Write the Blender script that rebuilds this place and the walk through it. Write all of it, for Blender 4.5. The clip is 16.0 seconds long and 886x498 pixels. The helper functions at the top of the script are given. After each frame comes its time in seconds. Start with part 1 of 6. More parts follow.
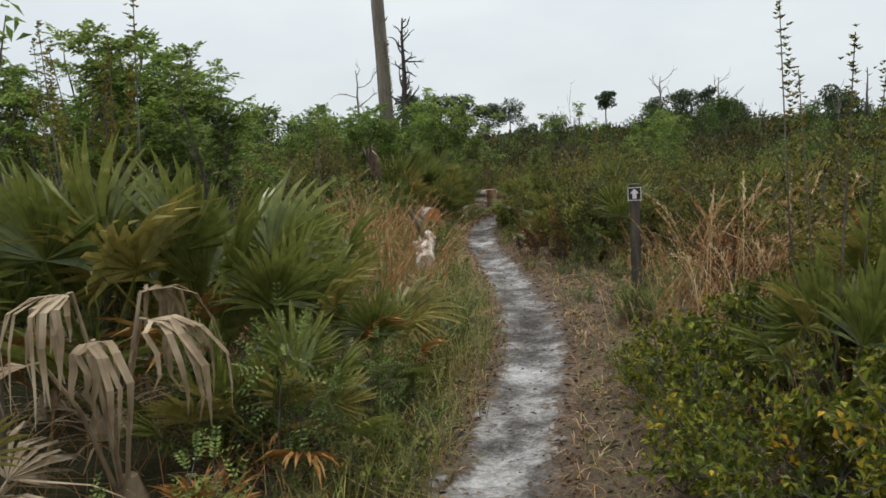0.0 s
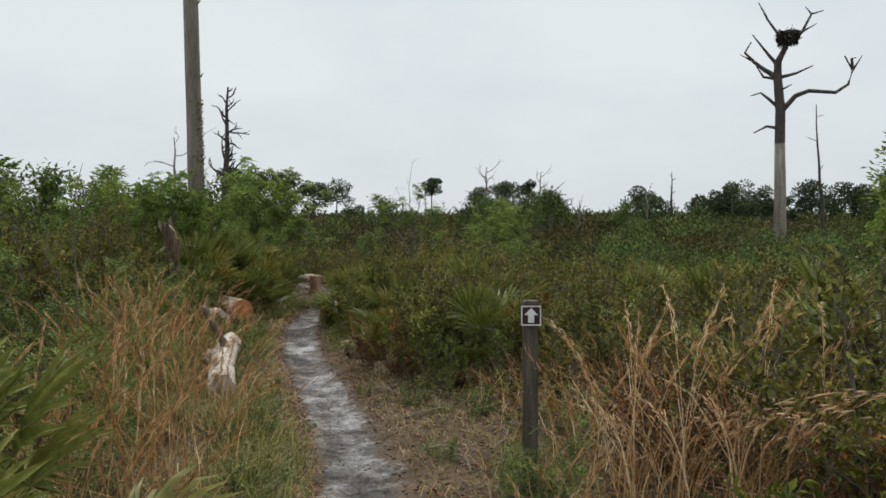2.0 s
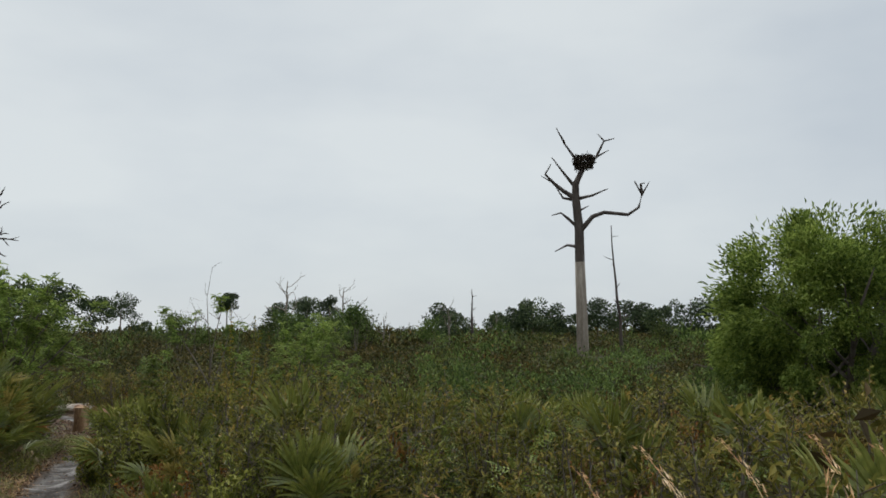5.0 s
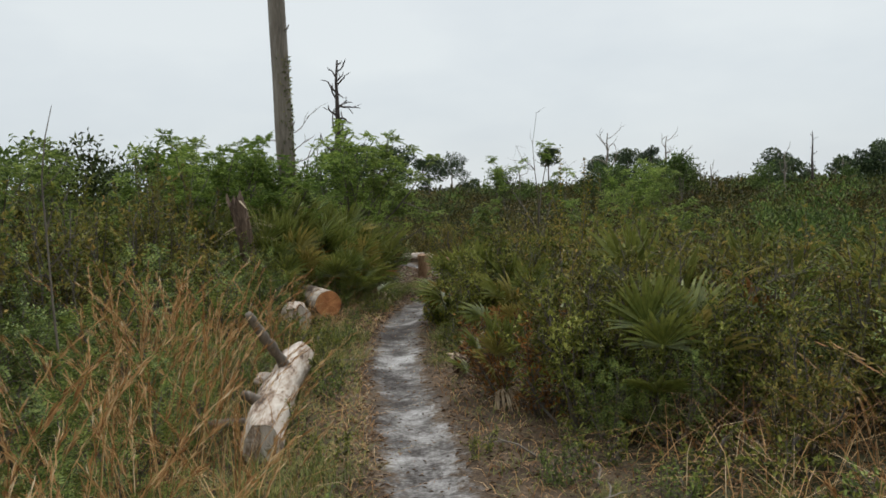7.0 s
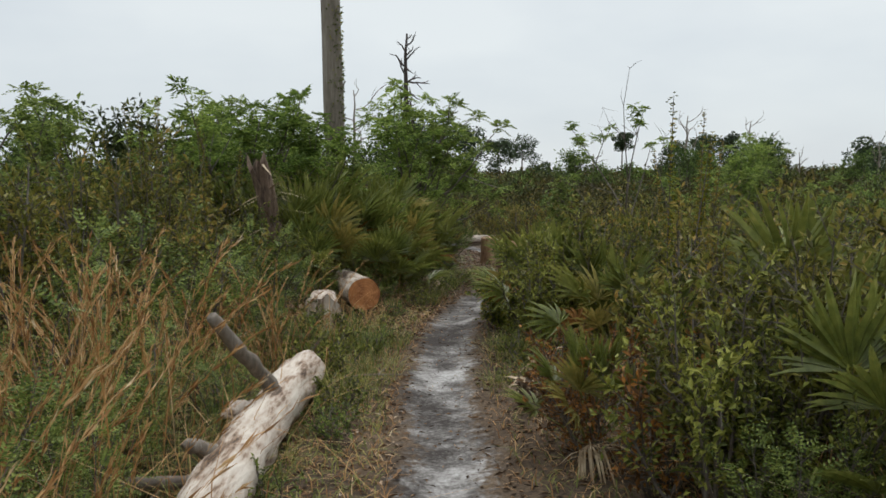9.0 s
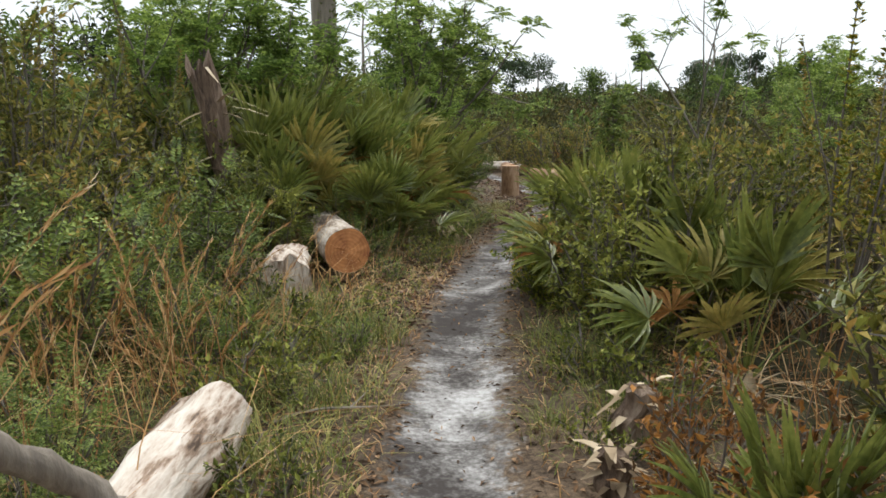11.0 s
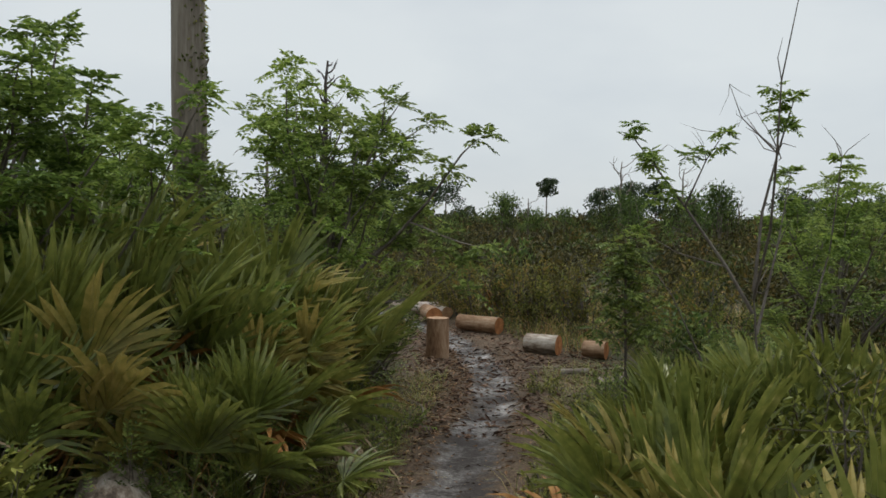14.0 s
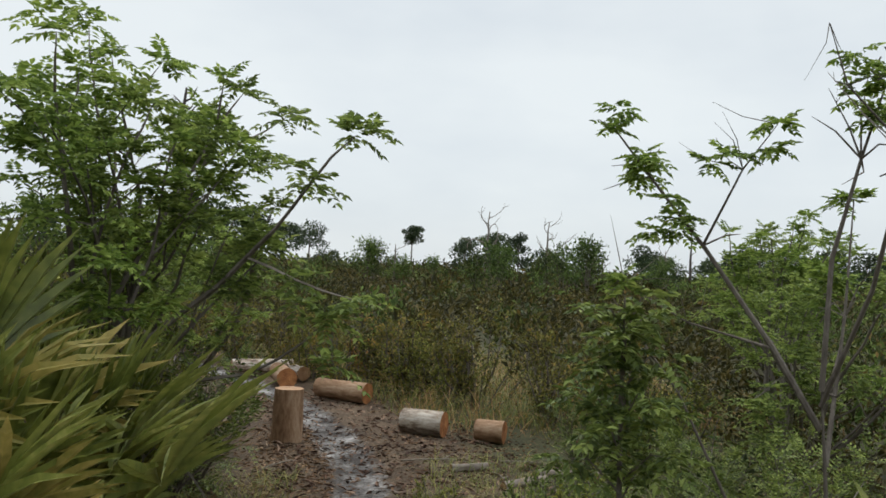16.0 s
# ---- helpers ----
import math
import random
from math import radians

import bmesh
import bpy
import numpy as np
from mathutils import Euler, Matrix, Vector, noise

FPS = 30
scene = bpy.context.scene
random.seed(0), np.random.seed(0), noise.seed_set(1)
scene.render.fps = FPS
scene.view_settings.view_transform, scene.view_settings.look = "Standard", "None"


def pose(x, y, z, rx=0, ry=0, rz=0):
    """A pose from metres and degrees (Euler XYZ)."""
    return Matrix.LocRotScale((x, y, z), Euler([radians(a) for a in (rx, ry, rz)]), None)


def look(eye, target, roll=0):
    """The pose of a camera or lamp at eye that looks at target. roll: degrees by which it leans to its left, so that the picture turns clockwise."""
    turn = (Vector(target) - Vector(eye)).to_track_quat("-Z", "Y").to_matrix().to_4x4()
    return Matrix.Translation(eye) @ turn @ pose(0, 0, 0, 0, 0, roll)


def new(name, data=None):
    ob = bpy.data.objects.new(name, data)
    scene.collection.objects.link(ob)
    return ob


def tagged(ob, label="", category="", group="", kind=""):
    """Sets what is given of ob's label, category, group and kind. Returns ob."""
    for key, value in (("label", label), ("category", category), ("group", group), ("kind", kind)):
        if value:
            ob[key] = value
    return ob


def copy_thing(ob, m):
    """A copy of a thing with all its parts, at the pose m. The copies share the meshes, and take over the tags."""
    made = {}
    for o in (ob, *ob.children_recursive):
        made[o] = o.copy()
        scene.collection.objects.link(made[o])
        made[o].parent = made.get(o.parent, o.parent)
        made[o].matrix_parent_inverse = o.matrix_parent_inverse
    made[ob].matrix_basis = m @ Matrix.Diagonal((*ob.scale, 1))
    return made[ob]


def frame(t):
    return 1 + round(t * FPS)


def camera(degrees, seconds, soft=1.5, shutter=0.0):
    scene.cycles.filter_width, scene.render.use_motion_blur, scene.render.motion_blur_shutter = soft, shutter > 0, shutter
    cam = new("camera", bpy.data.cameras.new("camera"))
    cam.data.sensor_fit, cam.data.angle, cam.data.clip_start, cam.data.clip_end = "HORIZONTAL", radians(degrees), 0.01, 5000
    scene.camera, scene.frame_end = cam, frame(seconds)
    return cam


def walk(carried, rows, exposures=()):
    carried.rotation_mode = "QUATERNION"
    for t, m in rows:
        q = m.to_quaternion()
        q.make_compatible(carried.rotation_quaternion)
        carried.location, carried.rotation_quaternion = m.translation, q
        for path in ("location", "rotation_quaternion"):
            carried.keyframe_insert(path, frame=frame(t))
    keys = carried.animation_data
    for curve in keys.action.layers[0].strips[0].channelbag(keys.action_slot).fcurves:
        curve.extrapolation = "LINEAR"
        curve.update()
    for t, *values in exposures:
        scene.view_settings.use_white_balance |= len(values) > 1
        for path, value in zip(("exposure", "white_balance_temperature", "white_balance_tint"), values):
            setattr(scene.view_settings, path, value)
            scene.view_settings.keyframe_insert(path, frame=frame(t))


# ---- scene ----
cam = camera(56.9, 16.0, 1.65)
METRES, EYE, TILT, LEAN, TURN = 14.3, 1.46, 0.0, 0.0, 0.0
ROWS = [
    (0.0, 0.0, 0.0, 0.0, -0.46, -7.69, 3.38),
    (0.5, 0.0, 0.0393, -0.0013, 0.1, -6.95, 2.83),
    (1.0, 0.0038, 0.0773, -0.0021, -3.42, -7.89, 3.29),
    (1.5, 0.0061, 0.1175, -0.0021, -2.96, -7.53, 2.5),
    (2.0, 0.0094, 0.1604, 0.0011, -12.57, -2.4, 0.05),
    (2.5, 0.0124, 0.1937, 0.0012, -22.23, 3.58, -0.17),
    (3.0, 0.0117, 0.2263, 0.0004, -23.88, 5.27, -2.53),
    (3.5, 0.0148, 0.2548, 0.0018, -26.22, 3.24, 0.61),
    (6.0, 0.0376, 0.327, 0.0016, -25.71, 7.42, -1.38),
    (6.5, 0.0367, 0.3316, 0.0003, -15.43, 5.11, -0.35),
    (7.0, 0.0341, 0.3448, -0.0061, -4.49, -4.13, 1.84),
    (7.5, 0.033, 0.3726, -0.0087, -3.37, -5.6, 1.25),
    (8.0, 0.0366, 0.4043, -0.0122, -2.73, -5.28, 2.47),
    (8.5, 0.04, 0.4398, -0.0123, 1.55, -3.11, 2.01),
    (9.0, 0.0454, 0.4755, -0.0168, 0.36, -5.25, 0.35),
    (11.5, 0.0423, 0.668, -0.0241, 1.38, -10.72, 0.38),
    (12.0, 0.0389, 0.7051, -0.0214, -1.15, -8.07, -0.63),
    (12.5, 0.0321, 0.737, -0.0196, -0.08, -5.13, 0.21),
    (13.0, 0.0343, 0.7672, -0.0185, -0.16, -2.62, 1.89),
    (13.5, 0.0371, 0.8036, -0.0162, -2.27, -2.7, -0.23),
    (14.0, 0.038, 0.837, -0.0151, -5.18, -2.25, -0.94),
    (14.5, 0.0445, 0.8737, -0.018, -6.8, -2.32, 0.43),
    (15.0, 0.0462, 0.9123, -0.0203, -7.91, 1.08, -1.82),
    (15.5, 0.0511, 0.9503, -0.0203, -11.3, 0.4, -1.08),
    (16.0, 0.0543, 0.9857, -0.0183, -14.71, 1.34, -3.08),
]
walk(cam, [(t, pose(0, 0, EYE, TILT, LEAN, TURN) @ pose(METRES * x, METRES * y, METRES * z, 90 + pitch, roll, yaw)) for t, x, y, z, yaw, pitch, roll in ROWS],
     [(0.0, 0.22), (0.5, 0.32), (1.4, 0.24), (2.0, 0.12), (2.5, 0.02), (6.4, -0.02), (7.0, 0.12), (8.0, 0.34), (9.0, 0.15), (11.3, 0.75), (11.6, 0.75), (12.0, 0.6), (12.5, 0.27), (13.0, 0.05), (13.5, -0.1), (14.0, 0.0), (14.5, 0.2), (16.0, 0.22)])

# ---------------------------------------------------------------- world and sun
world = bpy.data.worlds.new("overcast_sky")
scene.world = world
world.use_nodes = True
wn, wl = world.node_tree.nodes, world.node_tree.links
wn.clear()
w_out, w_bg = wn.new("ShaderNodeOutputWorld"), wn.new("ShaderNodeBackground")
w_sky = wn.new("ShaderNodeTexSky")
w_sky.sky_type, w_sky.sun_disc = "NISHITA", False
w_sky.sun_elevation, w_sky.sun_rotation = radians(55), radians(12)
w_tc, w_map = wn.new("ShaderNodeTexCoord"), wn.new("ShaderNodeMapping")
w_map.inputs["Scale"].default_value = (1.0, 1.0, 2.6)
w_noise = wn.new("ShaderNodeTexNoise")
w_noise.inputs["Scale"].default_value, w_noise.inputs["Detail"].default_value = 1.7, 5.0
w_ramp = wn.new("ShaderNodeValToRGB")
w_ramp.color_ramp.elements[0].position, w_ramp.color_ramp.elements[1].position = 0.36, 0.66
w_ramp.color_ramp.elements[0].color = (5.55, 6.1, 6.6, 1)
w_ramp.color_ramp.elements[1].color = (7.15, 7.6, 7.75, 1)
w_mix = wn.new("ShaderNodeMixRGB")
w_mix.inputs["Fac"].default_value = 0.93
wl.new(w_tc.outputs["Generated"], w_map.inputs["Vector"])
wl.new(w_map.outputs["Vector"], w_noise.inputs["Vector"])
wl.new(w_noise.outputs["Fac"], w_ramp.inputs["Fac"])
wl.new(w_sky.outputs["Color"], w_mix.inputs["Color1"])
wl.new(w_ramp.outputs["Color"], w_mix.inputs["Color2"])
w_sep, w_rise = wn.new("ShaderNodeSeparateXYZ"), wn.new("ShaderNodeMapRange")
w_rise.inputs["From Min"].default_value, w_rise.inputs["From Max"].default_value = 0.42, 1.0
w_rise.inputs["To Min"].default_value, w_rise.inputs["To Max"].default_value = 1.0, 2.4
w_lift = wn.new("ShaderNodeMixRGB")
w_lift.blend_type, w_lift.inputs["Fac"].default_value = "MULTIPLY", 1.0
wl.new(w_tc.outputs["Generated"], w_sep.inputs[0])
wl.new(w_sep.outputs[2], w_rise.inputs["Value"])
wl.new(w_mix.outputs["Color"], w_lift.inputs["Color1"])
wl.new(w_rise.outputs[0], w_lift.inputs["Color2"])
wl.new(w_lift.outputs["Color"], w_bg.inputs["Color"])
w_bg.inputs["Strength"].default_value = 0.1
wl.new(w_bg.outputs["Background"], w_out.inputs["Surface"])

sun = new("sun", bpy.data.lights.new("sun", "SUN"))
sun.data.energy, sun.data.angle, sun.data.color = 1.5, radians(30), (1.0, 0.96, 0.9)
sun.matrix_world = look((0, 0, 30), (-0.208 * 20, -0.978 * 20, 30 - 1.43 * 20))


# ---------------------------------------------------------------- materials
def nodes_of(name):
    m = bpy.data.materials.new(name)
    m.use_nodes = True
    n, l = m.node_tree.nodes, m.node_tree.links
    return m, n, l, n["Principled BSDF"]


def ramp(n, stops):
    r = n.new("ShaderNodeValToRGB")
    e = r.color_ramp.elements
    while len(e) < len(stops):
        e.new(0.5)
    for el, (p, c) in zip(e, stops):
        el.position, el.color = p, (*c, 1)
    return r


def noise_tex(n, l, scale, detail=4, vec=None, rough=0.55):
    t = n.new("ShaderNodeTexNoise")
    t.inputs["Scale"].default_value, t.inputs["Detail"].default_value = scale, detail
    t.inputs["Roughness"].default_value = rough
    if vec is not None:
        l.new(vec, t.inputs["Vector"])
    return t


def maths(n, l, op, a, b):
    m = n.new("ShaderNodeMath")
    m.operation = op
    for i, v in enumerate((a, b)):
        if isinstance(v, (int, float)):
            m.inputs[i].default_value = v
        else:
            l.new(v, m.inputs[i])
    return m.outputs[0]


def leaf_mat(name, stops, rough=0.55, sheer=0.24, patch=2.5, streak=0.0):
    """Foliage: a colour for each leaf, drifting from plant to plant and in patches."""
    m, n, l, b = nodes_of(name)
    geo, info, tc = n.new("ShaderNodeNewGeometry"), n.new("ShaderNodeObjectInfo"), n.new("ShaderNodeTexCoord")
    big = noise_tex(n, l, patch, 3, tc.outputs["Object"])
    f = maths(n, l, "MULTIPLY", geo.outputs["Random Per Island"], 0.85)
    f = maths(n, l, "ADD", f, maths(n, l, "MULTIPLY", maths(n, l, "SUBTRACT", big.outputs["Fac"], 0.5), 1.1))
    f = maths(n, l, "ADD", f, maths(n, l, "MULTIPLY", maths(n, l, "SUBTRACT", info.outputs["Random"], 0.5), 0.3))
    if streak:
        sk = noise_tex(n, l, streak, 2, tc.outputs["Object"])
        f = maths(n, l, "ADD", maths(n, l, "ADD", maths(n, l, "MULTIPLY", f, 0.8), 0.1), maths(n, l, "MULTIPLY", maths(n, l, "SUBTRACT", sk.outputs["Fac"], 0.5), 0.9))
    r = ramp(n, stops)
    l.new(f, r.inputs["Fac"])
    l.new(r.outputs["Color"], b.inputs["Base Color"])
    b.inputs["Roughness"].default_value = rough
    b.inputs["Specular IOR Level"].default_value = 0.22 if rough > 0.4 else 0.4
    fine = noise_tex(n, l, 60, 2, tc.outputs["Object"])
    bump = n.new("ShaderNodeBump")
    bump.inputs["Strength"].default_value, bump.inputs["Distance"].default_value = 0.25, 0.004
    l.new(fine.outputs["Fac"], bump.inputs["Height"])
    l.new(bump.outputs["Normal"], b.inputs["Normal"])
    tr, mix = n.new("ShaderNodeBsdfTranslucent"), n.new("ShaderNodeMixShader")
    l.new(r.outputs["Color"], tr.inputs["Color"])
    mix.inputs[0].default_value = sheer
    l.new(b.outputs[0], mix.inputs[1])
    l.new(tr.outputs[0], mix.inputs[2])
    l.new(mix.outputs[0], n["Material Output"].inputs["Surface"])
    return m


def rough_mat(name, stops, scale, stretch=(1, 1, 1), rough=0.85, bump=0.5, dist=0.01, fine=9.0):
    """Bark, wood, sand: two scales of noise for colour and relief."""
    m, n, l, b = nodes_of(name)
    tc, mp = n.new("ShaderNodeTexCoord"), n.new("ShaderNodeMapping")
    mp.inputs["Scale"].default_value = stretch
    l.new(tc.outputs["Object"], mp.inputs["Vector"])
    a = noise_tex(n, l, scale, 5, mp.outputs["Vector"], 0.6)
    c = noise_tex(n, l, scale * fine, 4, mp.outputs["Vector"], 0.65)
    f = maths(n, l, "ADD", maths(n, l, "MULTIPLY", a.outputs["Fac"], 0.6), maths(n, l, "MULTIPLY", c.outputs["Fac"], 0.4))
    r = ramp(n, stops)
    l.new(f, r.inputs["Fac"])
    l.new(r.outputs["Color"], b.inputs["Base Color"])
    b.inputs["Roughness"].default_value = rough
    b.inputs["Specular IOR Level"].default_value = 0.25
    bp = n.new("ShaderNodeBump")
    bp.inputs["Strength"].default_value, bp.inputs["Distance"].default_value = bump, dist
    l.new(f, bp.inputs["Height"])
    l.new(bp.outputs["Normal"], b.inputs["Normal"])
    return m


def cut_wood_mat(name, light, dark):
    """A sawn end: rings round the pith, saw marks and resin stains."""
    m, n, l, b = nodes_of(name)
    tc = n.new("ShaderNodeTexCoord")
    w = n.new("ShaderNodeTexWave")
    w.wave_type, w.rings_direction = "RINGS", "Z"
    w.inputs["Scale"].default_value, w.inputs["Distortion"].default_value = 14, 2.5
    w.inputs["Detail"].default_value, w.inputs["Detail Scale"].default_value = 3, 1.5
    l.new(tc.outputs["Object"], w.inputs["Vector"])
    st = noise_tex(n, l, 9, 5, tc.outputs["Object"])
    f = maths(n, l, "ADD", maths(n, l, "MULTIPLY", w.outputs["Fac"], 0.09), maths(n, l, "MULTIPLY", st.outputs["Fac"], 0.91))
    r = ramp(n, [(0.25, dark), (0.55, tuple((p + q) / 2 for p, q in zip(light, dark))), (0.8, light)])
    l.new(f, r.inputs["Fac"])
    l.new(r.outputs["Color"], b.inputs["Base Color"])
    b.inputs["Roughness"].default_value = 0.8
    bp = n.new("ShaderNodeBump")
    bp.inputs["Strength"].default_value, bp.inputs["Distance"].default_value = 0.4, 0.004
    l.new(f, bp.inputs["Height"])
    l.new(bp.outputs["Normal"], b.inputs["Normal"])
    return m


def ground_mat():
    """White sand worn along the trail, brown litter beside it, dark litter and turf beyond."""
    m, n, l, b = nodes_of("trail_ground")
    uv, tc = n.new("ShaderNodeUVMap"), n.new("ShaderNodeTexCoord")
    uv.uv_map = "trail"
    sep = n.new("ShaderNodeSeparateXYZ")
    l.new(uv.outputs["UV"], sep.inputs[0])
    pos = tc.outputs["Object"]
    wob = noise_tex(n, l, 2.6, 5, pos)
    edge = noise_tex(n, l, 16, 5, pos, 0.7)
    off = maths(n, l, "ADD", maths(n, l, "MULTIPLY", maths(n, l, "SUBTRACT", wob.outputs["Fac"], 0.5), 0.34),
                maths(n, l, "MULTIPLY", maths(n, l, "SUBTRACT", edge.outputs["Fac"], 0.5), 0.5))
    d = maths(n, l, "ADD", maths(n, l, "ABSOLUTE", sep.outputs[0], 0), off)
    # sand: white with grey humus drifts
    humus = noise_tex(n, l, 2.3, 6, pos, 0.68)
    grain = noise_tex(n, l, 42, 4, pos, 0.7)
    hs = maths(n, l, "ADD", maths(n, l, "MULTIPLY", humus.outputs["Fac"], 0.72), maths(n, l, "MULTIPLY", grain.outputs["Fac"], 0.28))
    sand = ramp(n, [(0.40, (0.045, 0.038, 0.034)), (0.47, (0.12, 0.11, 0.102)), (0.53, (0.25, 0.235, 0.222)), (0.60, (0.40, 0.385, 0.37)), (0.70, (0.50, 0.485, 0.47))])
    far = n.new("ShaderNodeMapRange")
    far.inputs["From Min"].default_value, far.inputs["From Max"].default_value = 8.0, 15.0
    far.inputs["To Min"].default_value, far.inputs["To Max"].default_value = -0.015, -0.055
    l.new(sep.outputs[1], far.inputs["Value"])
    back = n.new("ShaderNodeMapRange")
    back.inputs["From Min"].default_value, back.inputs["From Max"].default_value = 20.5, 24.0
    back.inputs["To Min"].default_value, back.inputs["To Max"].default_value = 0.0, 0.03
    l.new(sep.outputs[1], back.inputs["Value"])
    hs = maths(n, l, "ADD", maths(n, l, "ADD", hs, far.outputs[0]), back.outputs[0])
    l.new(hs, sand.inputs["Fac"])
    # litter: needles, chips and leaf crumbs
    lit_a, lit_b = noise_tex(n, l, 55, 5, pos, 0.75), noise_tex(n, l, 3.0, 4, pos)
    ls = maths(n, l, "ADD", maths(n, l, "MULTIPLY", lit_a.outputs["Fac"], 0.65), maths(n, l, "MULTIPLY", lit_b.outputs["Fac"], 0.35))
    litter = ramp(n, [(0.34, (0.022, 0.016, 0.011)), (0.48, (0.072, 0.05, 0.033)), (0.58, (0.135, 0.094, 0.06)), (0.7, (0.25, 0.195, 0.145))])
    l.new(ls, litter.inputs["Fac"])
    turf = ramp(n, [(0.35, (0.018, 0.016, 0.009)), (0.5, (0.045, 0.045, 0.02)), (0.65, (0.10, 0.085, 0.045))])
    l.new(ls, turf.inputs["Fac"])
    m1, m2 = n.new("ShaderNodeMixRGB"), n.new("ShaderNodeMixRGB")
    s1, s2 = n.new("ShaderNodeMapRange"), n.new("ShaderNodeMapRange")
    for s, lo, hi in ((s1, 0.13, 0.26), (s2, 0.8, 1.5)):
        s.interpolation_type = "SMOOTHSTEP"
        s.inputs["From Min"].default_value, s.inputs["From Max"].default_value = lo, hi
        l.new(d, s.inputs["Value"])
    l.new(s1.outputs[0], m1.inputs["Fac"])
    l.new(sand.outputs[0], m1.inputs["Color1"])
    l.new(litter.outputs[0], m1.inputs["Color2"])
    l.new(s2.outputs[0], m2.inputs["Fac"])
    l.new(m1.outputs[0], m2.inputs["Color1"])
    l.new(turf.outputs[0], m2.inputs["Color2"])
    l.new(m2.outputs[0], b.inputs["Base Color"])
    b.inputs["Roughness"].default_value = 0.95
    b.inputs["Specular IOR Level"].default_value = 0.15
    bp = n.new("ShaderNodeBump")
    bp.inputs["Strength"].default_value, bp.inputs["Distance"].default_value = 0.7, 0.02
    hh = maths(n, l, "ADD", maths(n, l, "MULTIPLY", edge.outputs["Fac"], 0.6), maths(n, l, "MULTIPLY", lit_a.outputs["Fac"], 0.4))
    l.new(hh, bp.inputs["Height"])
    l.new(bp.outputs["Normal"], b.inputs["Normal"])
    return m


M_GROUND = ground_mat()
M_OAK = leaf_mat("scrub_oak_leaf", [(0.05, (0.045, 0.056, 0.011)), (0.4, (0.148, 0.165, 0.030)), (0.75, (0.262, 0.263, 0.050)), (0.99, (0.37, 0.37, 0.09))])
M_FEATHER = leaf_mat("pinnate_leaf", [(0.05, (0.058, 0.084, 0.020)), (0.45, (0.145, 0.190, 0.044)), (0.9, (0.285, 0.335, 0.082))])
M_BRIGHT = leaf_mat("sapling_leaf", [(0.05, (0.075, 0.118, 0.024)), (0.45, (0.165, 0.240, 0.046)), (0.9, (0.330, 0.410, 0.095))], sheer=0.45)
M_SUMAC = leaf_mat("compound_leaf", [(0.05, (0.075, 0.104, 0.027)), (0.45, (0.165, 0.222, 0.052)), (0.9, (0.320, 0.385, 0.095))], sheer=0.42)
M_TREE = leaf_mat("round_tree_leaf", [(0.05, (0.062, 0.098, 0.020)), (0.45, (0.165, 0.230, 0.044)), (0.9, (0.330, 0.400, 0.092))], sheer=0.45, patch=1.2)
M_OLIVE = leaf_mat("olive_leaf", [(0.05, (0.060, 0.058, 0.014)), (0.4, (0.168, 0.168, 0.034)), (0.7, (0.265, 0.225, 0.050)), (0.95, (0.38, 0.24, 0.065))])
M_RUST = leaf_mat("rusty_leaf", [(0.05, (0.075, 0.038, 0.014)), (0.45, (0.200, 0.090, 0.026)), (0.9, (0.400, 0.180, 0.040))])
M_YELLOW = leaf_mat("yellow_green_leaf", [(0.05, (0.056, 0.077, 0.010)), (0.45, (0.150, 0.171, 0.019)), (0.8, (0.312, 0.277, 0.028)), (0.98, (0.575, 0.330, 0.034))])
M_FROND = leaf_mat("palmetto_green", [(0.08, (0.042, 0.055, 0.013)), (0.42, (0.122, 0.145, 0.031)), (0.75, (0.230, 0.240, 0.056)), (0.98, (0.46, 0.40, 0.15))], 0.32, 0.2, 1.2, 22.0)
M_FROND_Y = leaf_mat("palmetto_yellowing", [(0.08, (0.095, 0.095, 0.022)), (0.45, (0.21, 0.185, 0.045)), (0.9, (0.42, 0.32, 0.10))], 0.45, 0.22, 1.2, 22.0)
M_FROND_D = leaf_mat("palmetto_dead", [(0.1, (0.13, 0.088, 0.052)), (0.45, (0.32, 0.235, 0.145)), (0.85, (0.56, 0.45, 0.31))], 0.8, 0.15, 3.0, 9.0)
M_FROND_O = leaf_mat("palmetto_orange", [(0.08, (0.15, 0.065, 0.018)), (0.45, (0.29, 0.135, 0.036)), (0.9, (0.46, 0.27, 0.09))], 0.6, 0.15, 1.2, 22.0)
M_STRAW = leaf_mat("broomsedge", [(0.1, (0.23, 0.11, 0.040)), (0.4, (0.42, 0.225, 0.085)), (0.75, (0.56, 0.36, 0.17)), (0.95, (0.66, 0.52, 0.33))], 0.7, 0.25, 1.5)
M_PLUME = leaf_mat("pale_plume", [(0.1, (0.30, 0.15, 0.06)), (0.5, (0.52, 0.32, 0.15)), (0.9, (0.68, 0.52, 0.33))], 0.7, 0.25, 1.5)
M_GRASS = leaf_mat("green_grass", [(0.15, (0.088, 0.106, 0.021)), (0.5, (0.175, 0.195, 0.047)), (0.8, (0.300, 0.271, 0.076)), (0.97, (0.400, 0.307, 0.111))], 0.6, 0.25, 1.5)
M_PINE = leaf_mat("pine_needles", [(0.15, (0.029, 0.045, 0.022)), (0.5, (0.058, 0.088, 0.036)), (0.85, (0.111, 0.144, 0.054))], 0.6, 0.15, 0.3)
